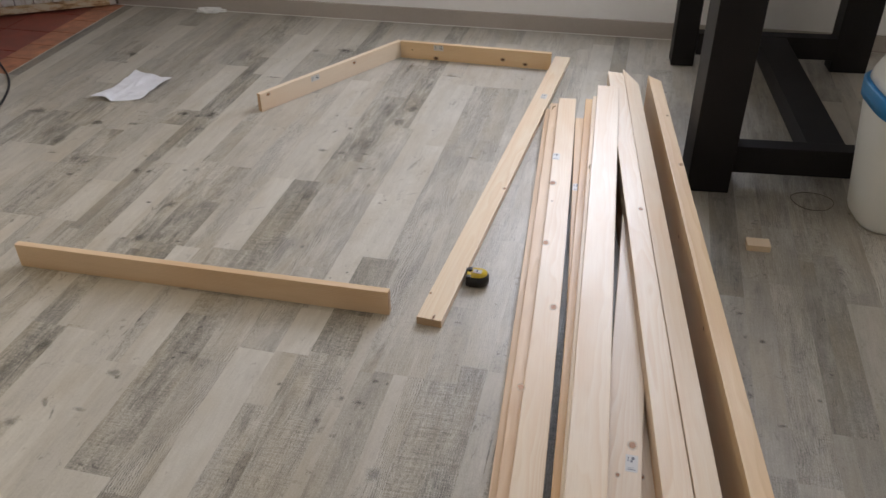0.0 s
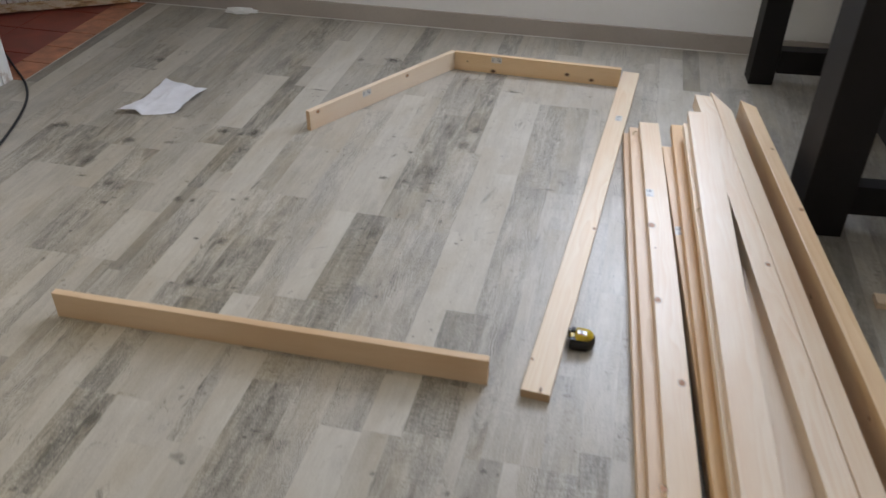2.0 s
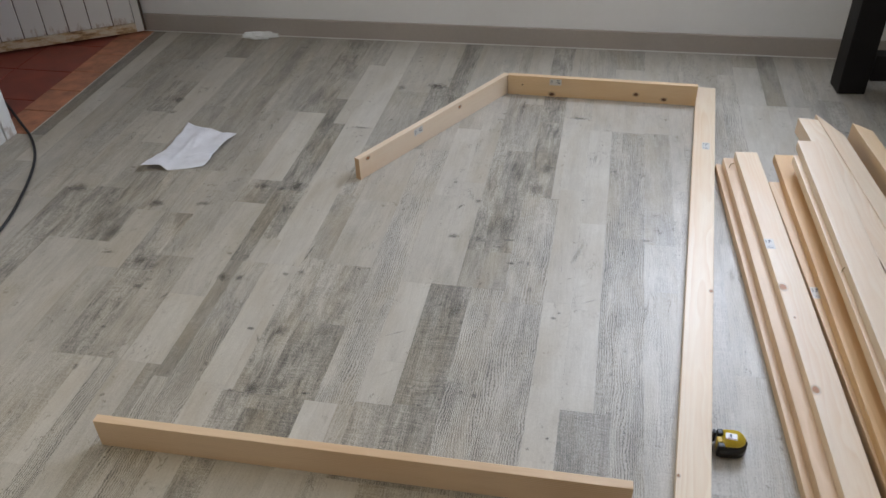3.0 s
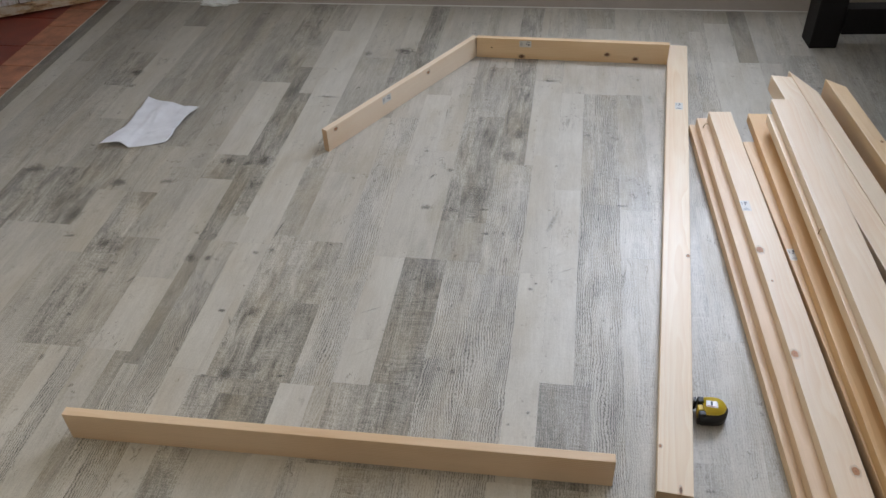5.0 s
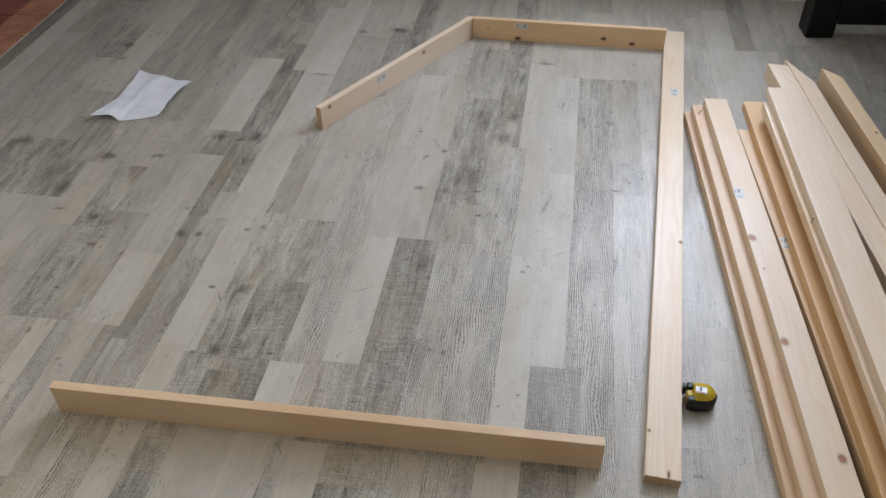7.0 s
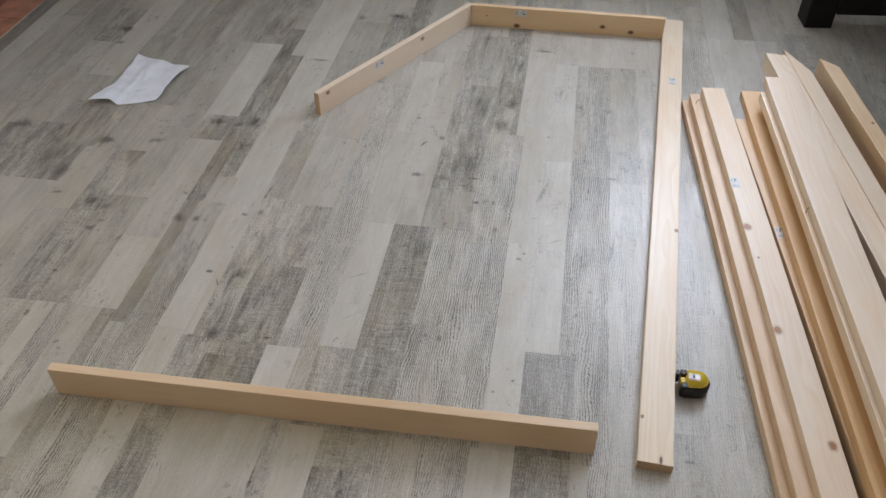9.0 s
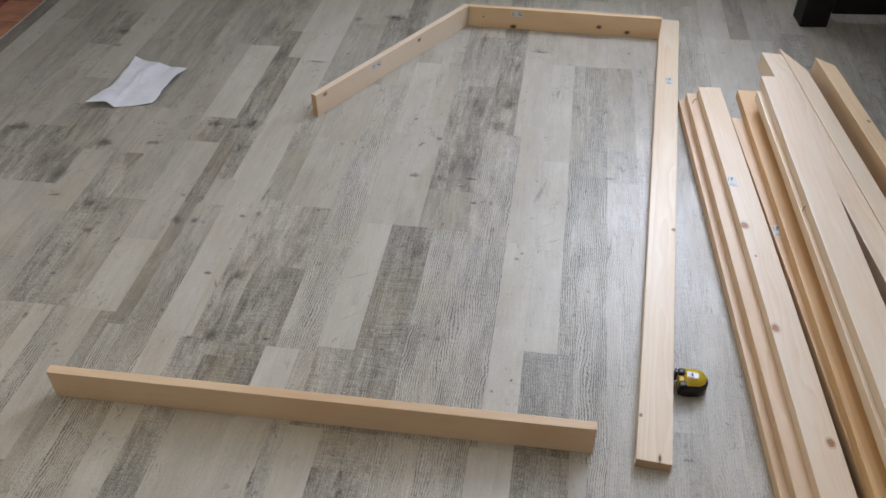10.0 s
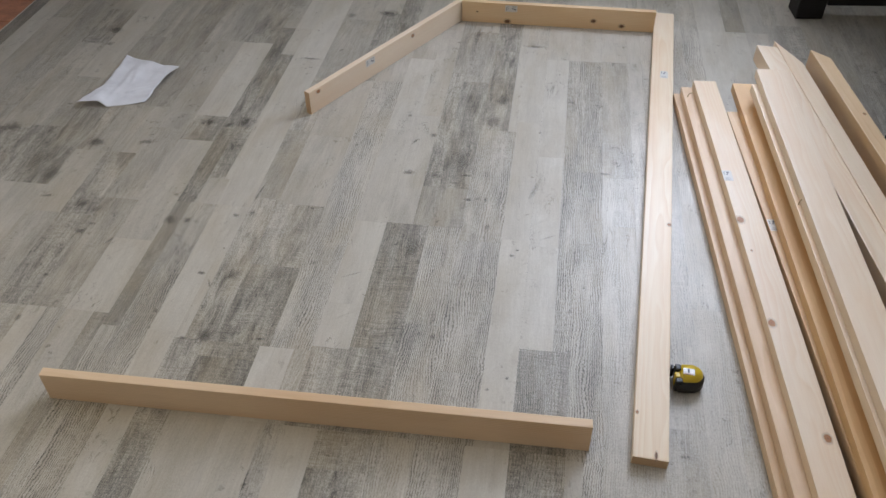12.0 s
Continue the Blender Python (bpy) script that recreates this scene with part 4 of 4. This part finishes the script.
# by the sheet of paper and the doorway
knots_of_print("-1.166 0.913 0.045 0.032 0 0.75 -1.09 0.905 0.03 0.025 0 0.6 -1.036 0.93 0.05 0.06 0 0.8 -1.51 0.745 0.055 0.035 -10 0.7 -1.335 0.769 0.05 0.022 15 0.55")
knots_of_print("-1.80 1.535 0.045 0.04 0 0.6 -1.775 1.42 0.03 0.025 0 0.55 -1.85 0.80 0.06 0.05 0 0.6 -1.58 0.56 0.05 0.07 0 0.55 -1.66 0.62 0.05 0.08 0 0.4")
knots_of_print("-1.40 0.42 0.035 0.04 20 0.7 -1.345 0.40 0.025 0.03 0 0.5 -1.345 0.295 0.03 0.022 0 0.7 -1.33 0.332 0.02 0.012 0 0.6 -1.53 0.445 0.035 0.01 10 0.6")
knots_of_print("-1.093 0.38 0.035 0.03 0 0.75 -1.04 0.385 0.018 0.025 -20 0.7 -1.352 0.10 0.014 0.014 0 0.6 -1.345 -0.065 0.012 0.018 0 0.6 -1.24 0.26 0.008 0.03 -30 0.55")
# along the far part of the frame
knots_of_print("-0.69 1.82 0.065 0.045 0 0.75 -0.845 1.785 0.03 0.035 0 0.5 -0.925 1.40 0.062 0.013 0 0.65 -0.6 1.7 0.04 0.1 0 0.5 -0.05 1.60 0.064 0.016 0 0.6 -0.29 1.66 0.012 0.14 -3 0.45")
knots_of_print("-0.142 1.187 0.04 0.06 0 0.65 -0.17 1.04 0.045 0.06 0 0.6 -0.195 1.30 0.014 0.2 0 0.5 -0.463 1.044 0.014 0.012 0 0.7 -0.42 0.888 0.006 0.028 -25 0.85 -0.364 0.932 0.016 0.02 0 0.6")
# in the middle of the frame
knots_of_print("-0.413 0.71 0.03 0.02 0 0.7 -0.328 0.706 0.045 0.03 0 0.45 -0.227 0.715 0.03 0.008 0 0.8 -0.25 0.80 0.05 0.09 0 0.45 -0.202 0.591 0.02 0.012 0 0.75 -0.15 0.599 0.01 0.02 0 0.7")
knots_of_print("-0.335 0.34 0.035 0.045 0 0.55 0.0 0.67 0.012 0.10 -14 0.38 -0.034 0.375 0.009 0.008 0 0.85 -0.048 0.35 0.014 0.008 0 0.6 0.055 0.445 0.006 0.045 -58 0.3 -0.487 0.215 0.005 0.05 -60 0.32")
knots_of_print("-0.862 0.55 0.005 0.09 -6 0.85 -0.9 0.425 0.02 0.012 0 0.6 -0.855 0.442 0.014 0.02 0 0.7 -0.822 0.17 0.03 0.035 0 0.65 -0.915 0.165 0.02 0.01 0 0.75 -0.877 0.125 0.005 0.03 25 0.6")
knots_of_print("-0.823 -0.065 0.035 0.045 0 0.7 -0.874 -0.077 0.016 0.01 0 0.8 -0.673 -0.056 0.022 0.01 0 0.85 -0.76 -0.04 0.04 0.05 0 0.45 0.22 0.78 0.03 0.012 0 0.6 -0.226 0.011 0.012 0.02 0 0.6 -0.264 0.016 0.008 0.018 0 0.6")
knots_of_print("-0.068 -0.143 0.008 0.008 0 0.8 -0.023 -0.101 0.008 0.009 0 0.8 0.1 1.2 0.02 0.012 0 0.5 0.0 0.99 0.009 0.008 0 0.6 -0.13 0.47 0.012 0.03 0 0.4 -0.70 0.19 0.04 0.05 0 0.35")
# nearer than the frame
knots_of_print("-0.577 -0.47 0.004 0.06 0 0.85 -0.643 -0.864 0.012 0.03 40 0.5 -0.60 -0.89 0.006 0.04 20 0.6 -0.501 -0.728 0.012 0.012 0 0.8 -0.52 -0.715 0.035 0.02 0 0.5 -0.585 -0.545 0.005 0.04 -10 0.5")
knots_of_print("-0.385 -0.616 0.01 0.008 0 0.85 -0.36 -0.59 0.05 0.007 0 0.7 -0.33 -0.60 0.025 0.04 0 0.4 -0.532 -0.866 0.03 0.012 0 0.5 -0.79 -0.655 0.03 0.05 0 0.6 -0.688 -0.948 0.03 0.02 0 0.6")
knots_of_print("0.155 -0.664 0.012 0.014 0 0.7 0.206 -0.670 0.028 0.014 0 0.7 0.227 -0.579 0.016 0.014 0 0.7 0.261 -0.583 0.008 0.01 0 0.75 0.117 -0.76 0.012 0.014 0 0.6 0.32 -0.90 0.03 0.04 0 0.5 -0.035 -0.65 0.012 0.012 0 0.7")
knots_of_print("0.588 -0.77 0.004 0.12 1 0.7 1.303 -0.16 0.016 0.013 0 0.7 1.245 -0.036 0.014 0.012 0 0.6 1.434 -0.382 0.012 0.012 0 0.6 1.328 -0.502 0.018 0.01 0 0.7")


def far_planks():
    """The strips that lie out of the way, in one mesh."""
    verts, faces = [], []
    for x0, x1, y0, y1 in rest:
        b = len(verts)
        g = GAP / 2
        for z in (-0.0035, 0.0):
            verts.extend(((x0 + g, y0 + g, z), (x1 - g, y0 + g, z), (x1 - g, y1 - g, z), (x0 + g, y1 - g, z)))
        faces.extend(tuple(b + i for i in f) for f in ((4, 5, 6, 7), (0, 1, 5, 4), (1, 2, 6, 5), (2, 3, 7, 6), (3, 0, 4, 7)))
    me = bpy.data.meshes.new("planks")
    me.from_pydata(verts, [], faces)
    me.materials.append(FLOOR)
    ob = new("planks", me)
    ob.parent, ob.color = floor, (0.58, 0.3, 0.4, 0.3)
    tagged(ob, kind="stuff")


far_planks()

structure("trim_threshold", box_bm(SILL_X - 0.004, SILL_X - 0.0005, DOOR_Y0, Y1 - 0.06, -0.004, 0.002, 0.0005), PALE_JOINT, "thin pale joint strip along the tiled threshold")

# ---- hall floor of terracotta tiles beyond the doorway ----
hall = tagged(new("hall_floor"), "red terracotta tiled floor beyond the doorway", "floor", kind="structure")
part("bed", box_bm(X0 - 2.2, SILL_X - 0.001, Y0, Y1, -0.03, -0.006), GROUT, hall)


def tile_mesh(name, w, d, material):
    bm = box_bm(-w / 2, w / 2, -d / 2, d / 2, -0.006, 0.0, 0.0015, 1)
    me = bpy.data.meshes.new(name)
    bm.to_mesh(me)
    bm.free()
    me.materials.append(material)
    return me


sill_tile, hall_tile = tile_mesh("tile", 0.160, 0.196, TILE), tile_mesh("tile", 0.296, 0.296, TILE_DARK)
for j in range(6):
    ob = new("tile", sill_tile)
    ob.parent, ob.location = hall, (SILL_X - 0.085, DOOR_Y0 + 0.1 + 0.2 * j, 0.0015)
for i in range(6):
    for j in range(8):
        ob = new("tile", hall_tile)
        ob.parent, ob.location = hall, (SILL_X - 0.166 - 0.15 - 0.3 * i, 2.19 - 0.3 * j, -0.001)
